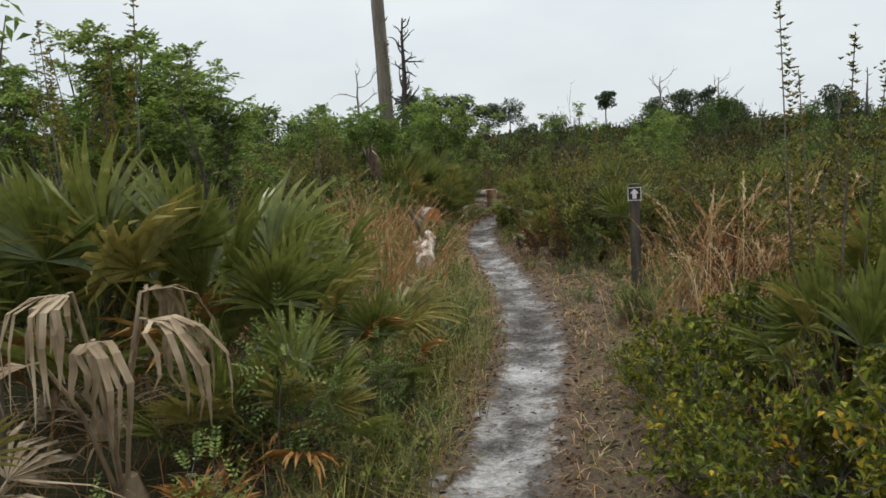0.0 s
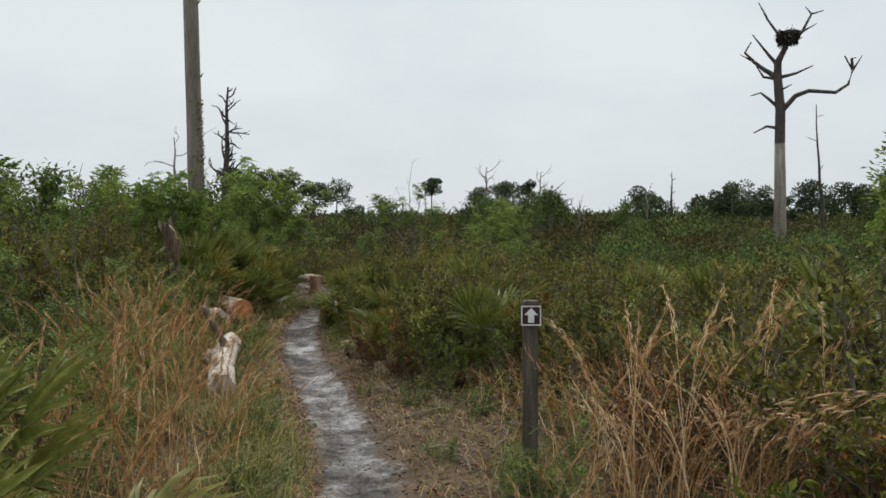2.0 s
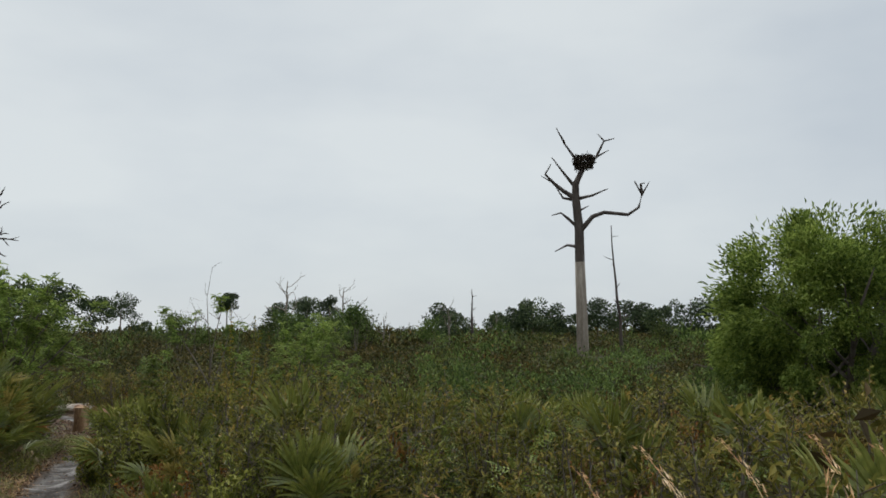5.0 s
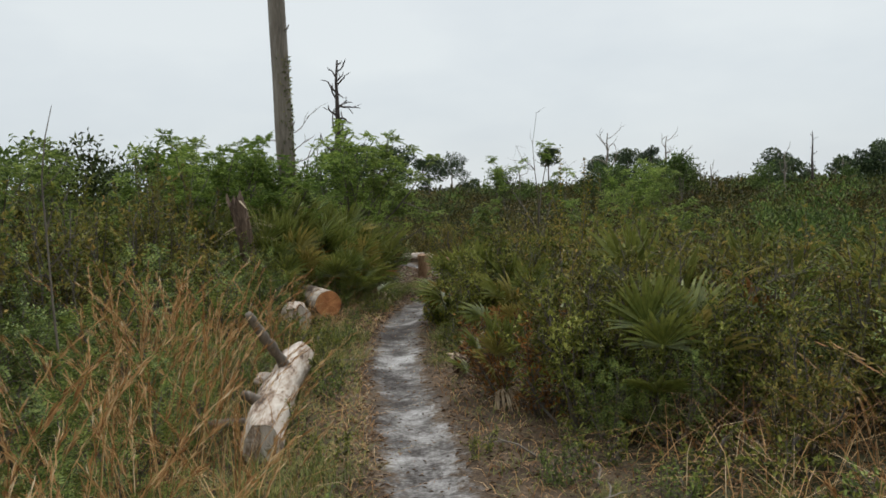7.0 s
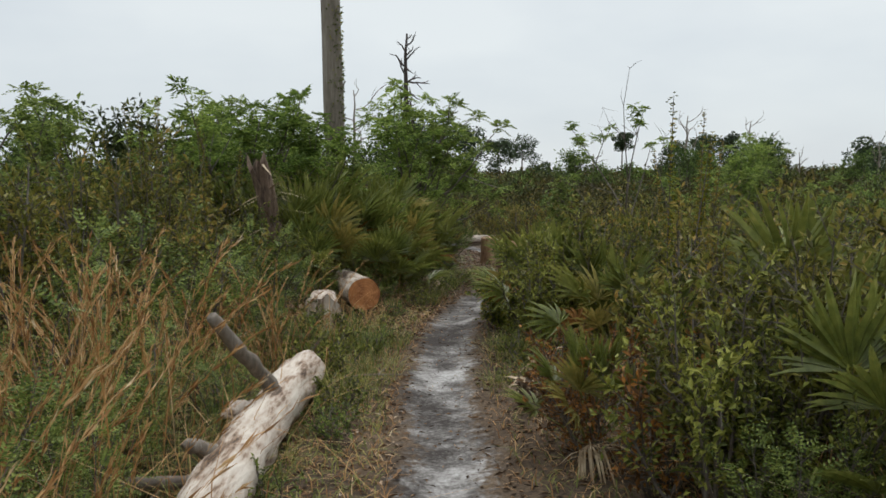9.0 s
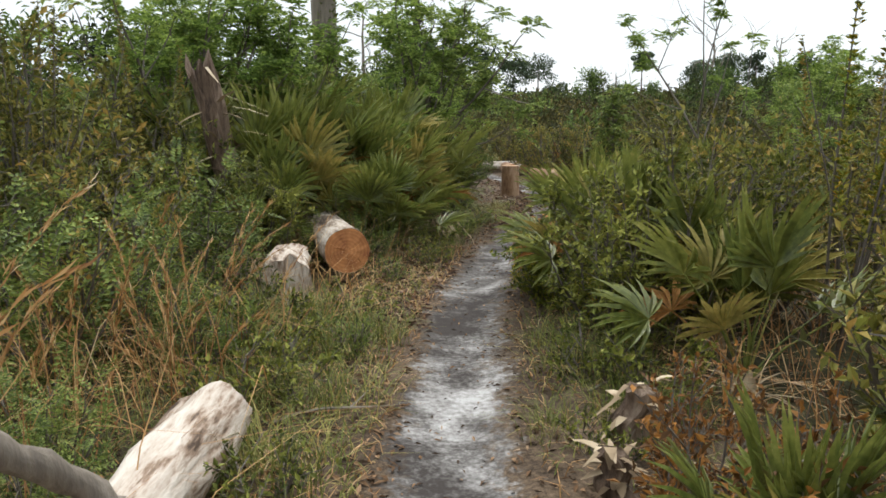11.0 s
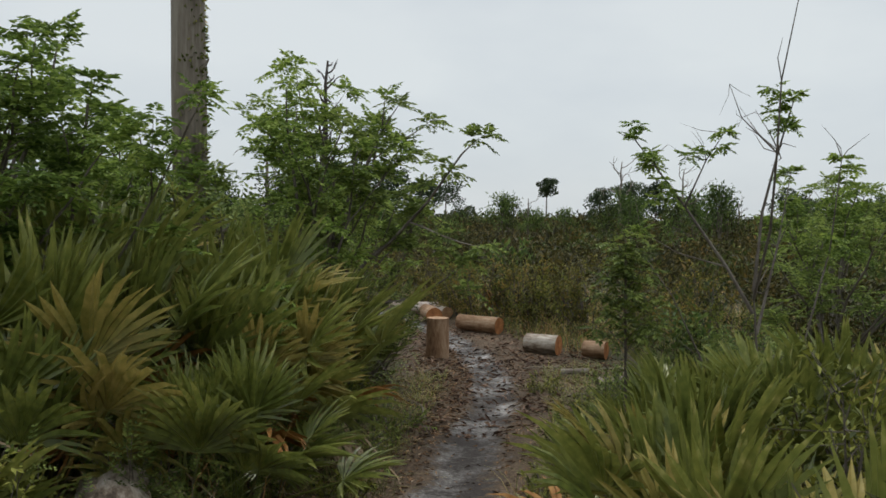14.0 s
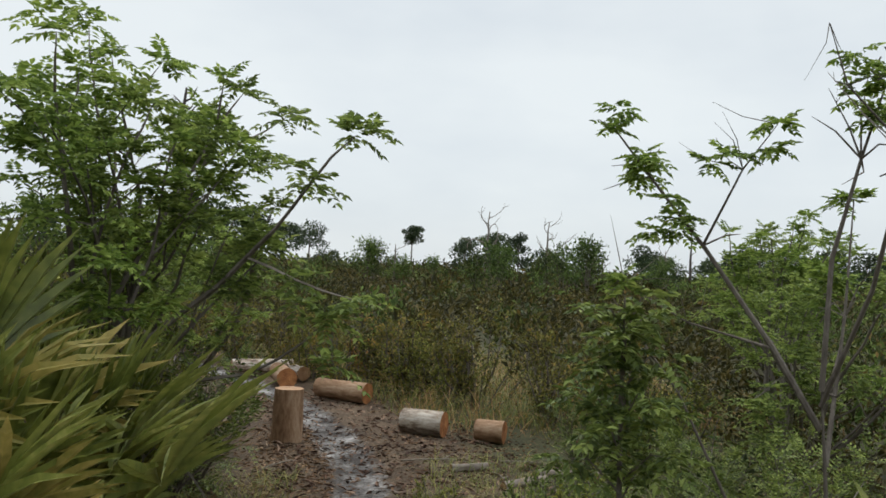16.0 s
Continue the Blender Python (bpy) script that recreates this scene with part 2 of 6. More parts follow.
M_FIELD = {
    "olive": leaf_mat("field_olive", [(0.05, (0.028, 0.027, 0.008)), (0.42, (0.076, 0.068, 0.018)), (0.7, (0.130, 0.100, 0.027)), (0.95, (0.25, 0.145, 0.04))], 0.6, 0.22, 0.5),
    "green": leaf_mat("field_green", [(0.05, (0.026, 0.037, 0.010)), (0.45, (0.072, 0.096, 0.024)), (0.75, (0.135, 0.152, 0.036)), (0.95, (0.24, 0.22, 0.058))], 0.6, 0.22, 0.5),
    "bright": leaf_mat("field_bright", [(0.05, (0.046, 0.078, 0.018)), (0.5, (0.112, 0.164, 0.040)), (0.9, (0.22, 0.285, 0.075))], 0.6, 0.3, 0.5),
    "rust": leaf_mat("field_rust", [(0.05, (0.044, 0.030, 0.012)), (0.5, (0.112, 0.072, 0.025)), (0.9, (0.235, 0.135, 0.038))], 0.6, 0.22, 0.5)}
M_LITTER = leaf_mat("fallen_leaves", [(0.1, (0.045, 0.026, 0.014)), (0.5, (0.18, 0.10, 0.05)), (0.8, (0.33, 0.21, 0.12)), (0.97, (0.45, 0.37, 0.28))], 0.85, 0.05, 2.0)
M_CHIP = leaf_mat("wood_chips", [(0.1, (0.045, 0.022, 0.014)), (0.5, (0.13, 0.072, 0.046)), (0.85, (0.30, 0.20, 0.14))], 0.85, 0.0, 2.0)
M_STEM = rough_mat("grey_brown_stem", [(0.3, (0.05, 0.042, 0.034)), (0.5, (0.12, 0.10, 0.082)), (0.7, (0.24, 0.21, 0.18))], 6, (1, 1, 0.4))
M_PETIOLE = rough_mat("palmetto_stalk", [(0.3, (0.07, 0.08, 0.03)), (0.5, (0.14, 0.15, 0.06)), (0.7, (0.24, 0.22, 0.11))], 8)
M_SNAG = rough_mat("weathered_snag", [(0.3, (0.07, 0.058, 0.047)), (0.48, (0.18, 0.15, 0.12)), (0.7, (0.34, 0.30, 0.25))], 1.6, (3, 3, 0.35), 0.9, 0.9, 0.03, 7)
M_SNAG_DARK = rough_mat("dark_dead_limb", [(0.3, (0.028, 0.022, 0.02)), (0.5, (0.065, 0.052, 0.045)), (0.7, (0.13, 0.11, 0.095))], 1.5, (2, 2, 0.5))
M_SNAG_PALE = rough_mat("bleached_snag", [(0.3, (0.10, 0.078, 0.062)), (0.5, (0.185, 0.15, 0.125)), (0.7, (0.30, 0.255, 0.22))], 1.2, (3, 3, 0.4))
M_PINEBARK = rough_mat("pine_trunk", [(0.3, (0.05, 0.04, 0.032)), (0.5, (0.11, 0.085, 0.065)), (0.7, (0.2, 0.16, 0.13))], 2, (2, 2, 0.6))
M_LOG_WHITE = rough_mat("stripped_white_log", [(0.36, (0.07, 0.045, 0.03)), (0.43, (0.24, 0.165, 0.115)), (0.49, (0.42, 0.345, 0.28)), (0.62, (0.56, 0.50, 0.43))], 9, (0.22, 1, 1), 0.75, 0.9, 0.02, 4)
M_LOG_GREY = rough_mat("grey_log_bark", [(0.38, (0.06, 0.04, 0.028)), (0.46, (0.20, 0.15, 0.11)), (0.52, (0.36, 0.30, 0.24)), (0.62, (0.54, 0.48, 0.41))], 7, (0.3, 1, 1), 0.85, 0.9, 0.015, 5)
M_LOG_TAN = rough_mat("tan_log_bark", [(0.34, (0.10, 0.05, 0.028)), (0.48, (0.25, 0.145, 0.08)), (0.66, (0.44, 0.31, 0.205))], 7, (0.3, 1, 1), 0.85, 0.8, 0.012, 5)
M_CUT = cut_wood_mat("sawn_orange_wood", (0.66, 0.29, 0.10), (0.16, 0.045, 0.013))
M_CUT_PALE = cut_wood_mat("sawn_pale_wood", (0.50, 0.31, 0.17), (0.25, 0.12, 0.05))
M_ROT = rough_mat("rotten_trunk", [(0.34, (0.03, 0.019, 0.013)), (0.48, (0.12, 0.08, 0.055)), (0.68, (0.30, 0.225, 0.165))], 5, (2, 2, 0.4), 0.9, 1.0, 0.03, 5)
M_POST = rough_mat("post_wood", [(0.3, (0.035, 0.028, 0.022)), (0.5, (0.085, 0.068, 0.054)), (0.7, (0.16, 0.135, 0.11))], 9, (3, 3, 0.3))
M_SIGN = rough_mat("sign_brown_paint", [(0.3, (0.032, 0.014, 0.011)), (0.7, (0.055, 0.026, 0.02))], 30, (1, 1, 1), 0.45, 0.1, 0.001)
M_WHITE = rough_mat("sign_white_paint", [(0.3, (0.62, 0.61, 0.6)), (0.7, (0.8, 0.8, 0.79))], 30, (1, 1, 1), 0.45, 0.1, 0.001)
M_NEST = rough_mat("nest_sticks", [(0.3, (0.02, 0.015, 0.012)), (0.7, (0.08, 0.06, 0.045))], 5)


# ---------------------------------------------------------------- the lie of the land
def ease(v, xs, ys):
    """Smooth reading of a table of heights or places."""
    for i in range(len(xs) - 1):
        if v <= xs[i + 1] or i == len(xs) - 2:
            f = min(max((v - xs[i]) / (xs[i + 1] - xs[i]), 0), 1)
            f = f * f * (3 - 2 * f) if i in (0, len(xs) - 2) else f
            return ys[i] + (ys[i + 1] - ys[i]) * f


TRAIL_Y = (-30, -4, 0, 3.2, 4.5, 5.8, 7.75, 9.8, 11.2, 12.4, 14.2, 16.4, 19.0, 20.5, 22.0, 23.4, 25.2, 27.5, 34, 60)
TRAIL_X = (-1.0, -0.3, -0.08, 0.15, 0.42, 0.65, 0.72, 0.66, 0.60, 0.58, 0.70, 1.02, 1.66, 1.85, 1.84, 1.68, 1.2, 0.2, -4.0, -14.0)
LAND_Y = (-40, 0, 4.4, 9.9, 14.5, 18.5, 22, 26, 60)
LAND_Z = (0.05, 0.03, 0.0, -0.10, -0.11, -0.29, -0.41, -0.45, -0.45)


def trail(y):
    w = 0.6
    return (ease(y - w, TRAIL_Y, TRAIL_X) + 2 * ease(y, TRAIL_Y, TRAIL_X) + ease(y + w, TRAIL_Y, TRAIL_X)) / 4


def land(x, y):
    z = (ease(y - 1, LAND_Y, LAND_Z) + ease(y, LAND_Y, LAND_Z) + ease(y + 1, LAND_Y, LAND_Z)) / 3
    s = abs(x - trail(y))
    if s < 40 and -10 < y < 60:
        z += 0.035 * noise.noise((x * 0.8, y * 0.8, 3.1)) * min(1, s) + 0.012 * noise.noise((x * 5, y * 5, 0.3))
        z -= 0.04 * math.exp(-(s / 0.28) ** 2)
    return z


# ---------------------------------------------------------------- mesh tools
class Geo:
    """Gathers vertices and faces, then makes one mesh of them."""

    def __init__(self):
        self.v, self.q, self.t, self.n = [], [], [], 0

    def put(self, v, q=None, t=None):
        v = np.asarray(v, float).reshape(-1, 3)
        if q is not None and len(q):
            self.q.append(np.asarray(q, int).reshape(-1, 4) + self.n)
        if t is not None and len(t):
            self.t.append(np.asarray(t, int).reshape(-1, 3) + self.n)
        self.v.append(v)
        self.n += len(v)

    def arrays(self):
        v = np.concatenate(self.v) if self.v else np.zeros((0, 3))
        q = np.concatenate(self.q) if self.q else np.zeros((0, 4), int)
        t = np.concatenate(self.t) if self.t else np.zeros((0, 3), int)
        return v, q, t

    def take(self, arrays, x, y, z, turn, scale, tall=1.0):
        v, q, t = arrays
        c, s = math.cos(turn) * scale, math.sin(turn) * scale
        w = np.column_stack((v[:, 0] * c - v[:, 1] * s + x, v[:, 0] * s + v[:, 1] * c + y, v[:, 2] * scale * tall + z))
        self.put(w, q, t)

    def tube(self, pts, radii, sides=5, cap=True):
        pts = [Vector(p) for p in pts]
        rings, up = [], Vector((0.31, 0.17, 0.93))
        for i, p in enumerate(pts):
            d = (pts[min(i + 1, len(pts) - 1)] - pts[max(i - 1, 0)]).normalized()
            a = d.cross(up)
            a = a.normalized() if a.length > 0.05 else d.cross(Vector((1, 0, 0))).normalized()
            b = d.cross(a)
            rings += [p + (a * math.cos(k) + b * math.sin(k)) * radii[i] for k in np.arange(sides) * 2 * math.pi / sides]
        k = np.arange(sides)
        q = [np.column_stack((i * sides + k, i * sides + (k + 1) % sides, (i + 1) * sides + (k + 1) % sides, (i + 1) * sides + k)) for i in range(len(pts) - 1)]
        tri = []
        if cap:
            rings.append(pts[-1])
            e = (len(pts) - 1) * sides
            tri = [(e + j, e + (j + 1) % sides, len(rings) - 1) for j in range(sides)]
        self.put([tuple(r) for r in rings], np.concatenate(q), tri)

    def leaves(self, p, d, up, length, width, fold=0.25, droop=0.12):
        """Pointed leaves, folded along the midrib: base, two sides, tip."""
        p, d, up = np.atleast_2d(p), np.atleast_2d(d), np.atleast_2d(up)
        n = len(p)
        length, width = np.broadcast_to(length, n)[:, None], np.broadcast_to(width, n)[:, None]
        d = d / (np.linalg.norm(d, axis=1, keepdims=True) + 1e-9)
        side = np.cross(d, up)
        side /= np.linalg.norm(side, axis=1, keepdims=True) + 1e-9
        nor = np.cross(side, d)
        mid = p + d * length * 0.45
        lift = nor * width * fold
        v = np.stack((p, mid + side * width / 2 + lift, p + d * length - nor * length * droop, mid - side * width / 2 + lift), 1)
        self.put(v.reshape(-1, 3), np.arange(4 * n).reshape(n, 4))

    def blades(self, p, d, length, width, bend, profile=(1, 0.9, 0.7, 0.15), up=(0, 0, 1)):
        """Arching blades or stems of grass: strips that lean over in their own direction."""
        n, k = len(p), len(profile)
        d = d / (np.linalg.norm(d, axis=1, keepdims=True) + 1e-9)
        flat = d * np.array([1, 1, 0]) + 1e-6
        flat /= np.linalg.norm(flat, axis=1, keepdims=True)
        side = np.cross(flat, np.array(up))
        length, width, bend = (np.broadcast_to(a, n)[:, None] for a in (length, width, bend))
        rows = []
        for i, f in enumerate(profile):
            s = i / (k - 1)
            c = p + d * length * s + flat * length * bend * s ** 2.6 - np.array([0, 0, 1]) * length * bend * 0.6 * s ** 3.0
            rows += [c + side * width * f / 2, c - side * width * f / 2]
        v = np.stack(rows, 1).reshape(-1, 3)
        b = (np.arange(n) * 2 * k)[:, None]
        q = np.concatenate([b + np.array([2 * i, 2 * i + 1, 2 * i + 3, 2 * i + 2]) for i in range(k - 1)])
        self.put(v, q)

    def mesh(self, name, mat, smooth=False):
        v, q, t = self.arrays()
        me = bpy.data.meshes.new(name)
        me.vertices.add(len(v))
        me.vertices.foreach_set("co", v.ravel())
        me.loops.add(q.size + t.size)
        me.loops.foreach_set("vertex_index", np.concatenate((q.ravel(), t.ravel())).astype(np.int32))
        me.polygons.add(len(q) + len(t))
        start = np.concatenate((np.arange(len(q)) * 4, q.size + np.arange(len(t)) * 3)).astype(np.int32)
        me.polygons.foreach_set("loop_start", start)
        me.update(calc_edges=True)
        me.polygons.foreach_set("use_smooth", np.full(len(q) + len(t), smooth))
        me.materials.append(mat)
        return me


def part(name, geo, mat, parent, label="", smooth=False):
    """One mesh under a thing or a part; geo is a Geo or a finished mesh."""
    ob = new(name, geo.mesh(name, mat, smooth) if isinstance(geo, Geo) else geo)
    ob.parent = parent
    return tagged(ob, label) if label else ob


def thing(name, label, category, group="", kind=""):
    return tagged(new(name), label, category, group, kind)


def at(x, y, turn=0.0, scale=1.0, dz=0.0, tilt=0.0):
    return pose(x, y, land(x, y) + dz, tilt, 0, turn) @ Matrix.Scale(scale, 4)


def put_copy(ob, x, y, turn, scale, dz=-0.02):
    c = copy_thing(ob, at(x, y, turn, 1.0, dz))
    c.scale = (scale,) * 3
    return c


def rand_dirs(rng, n):
    d = rng.normal(size=(n, 3))
    return d / np.linalg.norm(d, axis=1, keepdims=True)


# ---------------------------------------------------------------- ground
def make_ground():
    near = np.arange(-1.6, 1.61, 0.08)
    out = 1.6 * 1.24 ** np.arange(1, 33)
    ss = np.concatenate((-out[::-1], near, out))
    ys = np.concatenate((-4 - 1.6 * 1.3 ** np.arange(22)[::-1], np.arange(-4, 27, 0.085), 27 + 0.15 * 1.22 ** np.arange(1, 48)))
    v = np.zeros((len(ys), len(ss), 3))
    for i, y in enumerate(ys):
        tx = trail(y)
        for j, s in enumerate(ss):
            v[i, j] = (tx + s, y, land(tx + s, y))
    a, b = len(ys), len(ss)
    idx = np.arange(a * b).reshape(a, b)
    q = np.stack((idx[:-1, :-1], idx[:-1, 1:], idx[1:, 1:], idx[1:, :-1]), -1).reshape(-1, 4)
    g = Geo()
    g.put(v, q)
    me = g.mesh("ground", M_GROUND, True)
    uv = me.uv_layers.new(name="trail")
    sy = np.stack(np.meshgrid(ss, ys), -1).reshape(-1, 2)
    uv.data.foreach_set("uv", sy[q.ravel()].ravel())
    return tagged(new("ground", me), "sandy trail ground with white sand and brown litter", "ground", kind="structure")


make_ground()


# ---------------------------------------------------------------- plant makers
def shrub(rng, name, label, h, r, stems, twigs, per_twig, leaf, mat, style="plain", bare=0.07, group="scrub shrubs"):
    """A many-stemmed shrub: stems, then leaves set along its twigs."""
    root = thing(name, label, "shrub", group)
    wood, crown = Geo(), Geo()
    for _ in range(stems):
        a, rr = rng.uniform(0, 2 * math.pi), r * math.sqrt(rng.uniform(0.02, 1))
        top = np.array([math.cos(a) * rr, math.sin(a) * rr, h * (1 - 0.45 * (rr / r) ** 2) * rng.uniform(0.72, 1.08)])
        base = np.array([math.cos(a) * rr * 0.18, math.sin(a) * rr * 0.18, -0.04])
        pts = [base + (top - base) * f + np.array([math.cos(a), math.sin(a), 0]) * rr * 0.25 * math.sin(f * 3.14) * rng.uniform(-0.4, 1) + rng.normal(0, 0.02, 3) * h * f for f in (0, 0.3, 0.55, 0.8, 1)]
        wood.tube(pts, [0.011 * h, 0.009 * h, 0.007 * h, 0.005 * h, 0.002 * h], 4)
        for _ in range(twigs):
            f = rng.uniform(bare, 1.0)
            k = min(int(f * 4), 3)
            p = pts[k] + (pts[k + 1] - pts[k]) * (f * 4 - k)
            d = rng.normal(0, 0.5, 3) + np.array([math.cos(a), math.sin(a), 0]) * 0.4 + np.array([0, 0, 0.8])
            d /= np.linalg.norm(d)
            ln = rng.uniform(0.12, 0.26) * (0.55 + 0.45 * h)
            wood.tube([p, p + d * ln], [0.0035, 0.0015], 3, False)
            if style == "pinnate":
                for _ in range(per_twig):
                    b = p + d * ln * rng.uniform(0.3, 1)
                    e = d + rng.normal(0, 0.7, 3) + np.array([0, 0, 0.15])
                    e /= np.linalg.norm(e)
                    sd = np.cross(e, np.array([0, 0, 1.0]) + rng.normal(0, 0.25, 3))
                    sd /= np.linalg.norm(sd) + 1e-6
                    up = np.cross(sd, e)
                    m, rl = 5, leaf[0] * 4.2 * rng.uniform(0.7, 1.15)
                    fs = np.linspace(0.18, 0.95, m)
                    pos = b + np.outer(fs, e) * rl - np.outer(fs ** 2, up) * rl * 0.16
                    tp = (1 - 0.45 * np.abs(fs - 0.45))[:, None]
                    for sg in (1, -1):
                        crown.leaves(pos, sd * sg + e * 0.45, np.tile(up, (m, 1)), leaf[0] * tp[:, 0], leaf[1], 0.1, 0.05)
            else:
                n = per_twig
                pos = p + np.outer(rng.uniform(0.15, 1.05, n), d) * ln + rng.normal(0, 0.006, (n, 3))
                dd = d * 0.5 + rng.normal(0, 0.75, (n, 3)) + np.array([0, 0, 0.2])
                sz = rng.uniform(0.7, 1.2, n)
                crown.leaves(pos, dd, rng.normal(0, 0.5, (n, 3)) + np.array([0, 0, 1]), leaf[0] * sz, leaf[1] * sz)
    tagged(part("branchwork", wood, M_STEM, root), kind="stuff")
    tagged(part("foliage", crown, mat, root), kind="stuff")
    return root


def frond_mesh(rng, mat, blades=21, spread=100, size=0.5, stalk=0.78, droop=0.25, cup=0.25, name="frond", ragged=0.08, arch=0.05, slim=1.0):
    """A fan frond in one piece: a stalk along +x that carries a fan of folded blades."""
    g = Geo()
    g.tube([(0, 0, 0), (stalk * 0.5, 0, arch * stalk), (stalk, 0, 0)], [0.010, 0.008, 0.006], 4)
    hub = np.array([stalk, 0, 0])
    h = g.n - 1
    for i in range(blades):
        a = radians(-spread + 2 * spread * i / (blades - 1) + rng.normal(0, 2.5))
        ln = size * (1 - 0.28 * (abs(a) / radians(spread)) ** 2) * rng.uniform(1 - ragged, 1 + ragged)
        d = np.array([math.cos(a), math.sin(a), cup * abs(math.sin(a)) + rng.normal(0, 0.06)])
        d /= np.linalg.norm(d)
        s = np.array([-math.sin(a), math.cos(a), 0])
        up = np.cross(d, s)
        w = ln * 0.05 * slim
        dr = droop * rng.uniform(0.6, 1.4)
        c = [hub + d * ln * f * (1 - 0.3 * min(dr, 1.6) * f * f) - np.array([0, 0, 1]) * dr * ln * f ** 2.4 for f in (0.42, 0.75, 1.0)]
        v = [c[0] + s * w + up * w * 0.95, c[0], c[0] - s * w + up * w * 0.95, c[1] + s * w * 0.62 + up * w * 0.55, c[1], c[1] - s * w * 0.62 + up * w * 0.55, c[2]]
        k = h - g.n
        g.put(v, [(0, 3, 4, 1), (1, 4, 5, 2)], [(k, 0, 1), (k, 1, 2), (3, 6, 4), (4, 6, 5)])
    return g.mesh(name, mat)


def palmetto(rng, label, n, kinds, height=1.0, low=8.0, group="saw palmettos", name="saw_palmetto"):
    """A saw palmetto: a shaggy crown base and its fan fronds, each a part."""
    root = thing(name, label, "palmetto", group)
    g = Geo()
    g.tube([(0, 0, -0.08), (0.02, 0.01, 0.06), (0.03, 0, 0.16)], [0.09, 0.085, 0.04], 8)
    for _ in range(26):
        a, z = rng.uniform(0, 6.28), rng.uniform(0.0, 0.15)
        g.blades(np.array([[math.cos(a) * 0.07, math.sin(a) * 0.07, z]]), np.array([[math.cos(a), math.sin(a), 0.5]]), rng.uniform(0.15, 0.35), 0.018, 0.6)
    part("crown_base", g, M_FROND_D, root, "shaggy brown leaf bases")
    for i in range(n):
        f = i / n
        el = max(84 - 60 * f + rng.normal(0, 8), low)
        az = i * 137.5 + rng.normal(0, 14)
        pool = kinds["old"] if (f > 0.62 and rng.uniform() < 0.45) else kinds["young"] if (f < 0.2) else kinds["green"]
        mesh = pool[rng.integers(len(pool))]
        ob = part("frond", mesh, None, root)
        sc = height * rng.uniform(0.82, 1.12) * (0.95 if f < 0.6 else 0.86)
        ob.matrix_basis = pose(0.02, 0, 0.1) @ pose(0, 0, 0, 0, 0, az) @ pose(0, 0, 0, 0, -el, 0) @ pose(0, 0, 0, rng.normal(0, 25), 0, 0) @ Matrix.Scale(sc, 4)
    return root


def hanging_palmetto(rng, x, y, hubs):
    """An old palmetto whose withered fans have folded and hang from bent stalks."""
    root = thing("saw_palmetto", "withered saw palmetto with hanging tan fans", "palmetto", "saw palmettos")
    root.matrix_basis = at(x, y)
    b = Geo()
    b.tube([(0, 0, -0.08), (0.02, 0.01, 0.08), (0.03, 0, 0.2)], [0.08, 0.075, 0.03], 8)
    part("crown_base", b, M_FROND_D, root, "shaggy brown leaf bases")
    for hx, hy, hz, az, size in hubs:
        g = Geo()
        hub = np.array([hx, hy, hz])
        g.tube([(0, 0, 0.05), hub * np.array([0.45, 0.45, 0.7]), hub * np.array([0.85, 0.85, 1.0]), hub], [0.011, 0.009, 0.008, 0.006], 5)
        h = g.n - 1
        lie = rng.uniform(1.1, 2.0)
        for i in range(13):
            t = radians(az + (i - 6) * 5.5 + rng.normal(0, 9))
            o, sd = np.array([math.cos(t), math.sin(t), 0]), np.array([-math.sin(t), math.cos(t), 0])
            ln, w = size * rng.uniform(0.45, 1.3), 0.016 * rng.uniform(0.5, 1.2)
            rows = []
            for f, out, drop, wide in ((0.2, 0.16, -0.02, 0.8), (0.4, 0.30, 0.08, 1.0), (0.65, 0.38, 0.36, 0.9), (0.85, 0.40, 0.66, 0.6), (1.0, 0.38, 0.92, 0.1)):
                c = hub + o * ln * out * lie - np.array([0, 0, 1]) * ln * drop + sd * rng.normal(0, 0.012) + o * rng.normal(0, 0.01)
                rows += [c + sd * w * wide + o * 0.4 * w * wide, c, c - sd * w * wide + o * 0.4 * w * wide]
            q = [(3 * k + m, 3 * k + m + 1, 3 * k + m + 4, 3 * k + m + 3) for k in range(4) for m in (0, 1)]
            g.put(rows, q, [(h - g.n, 0, 1), (h - g.n, 1, 2)])
        part("frond", g, M_FROND_D, root, "withered tan hanging frond")
    return root


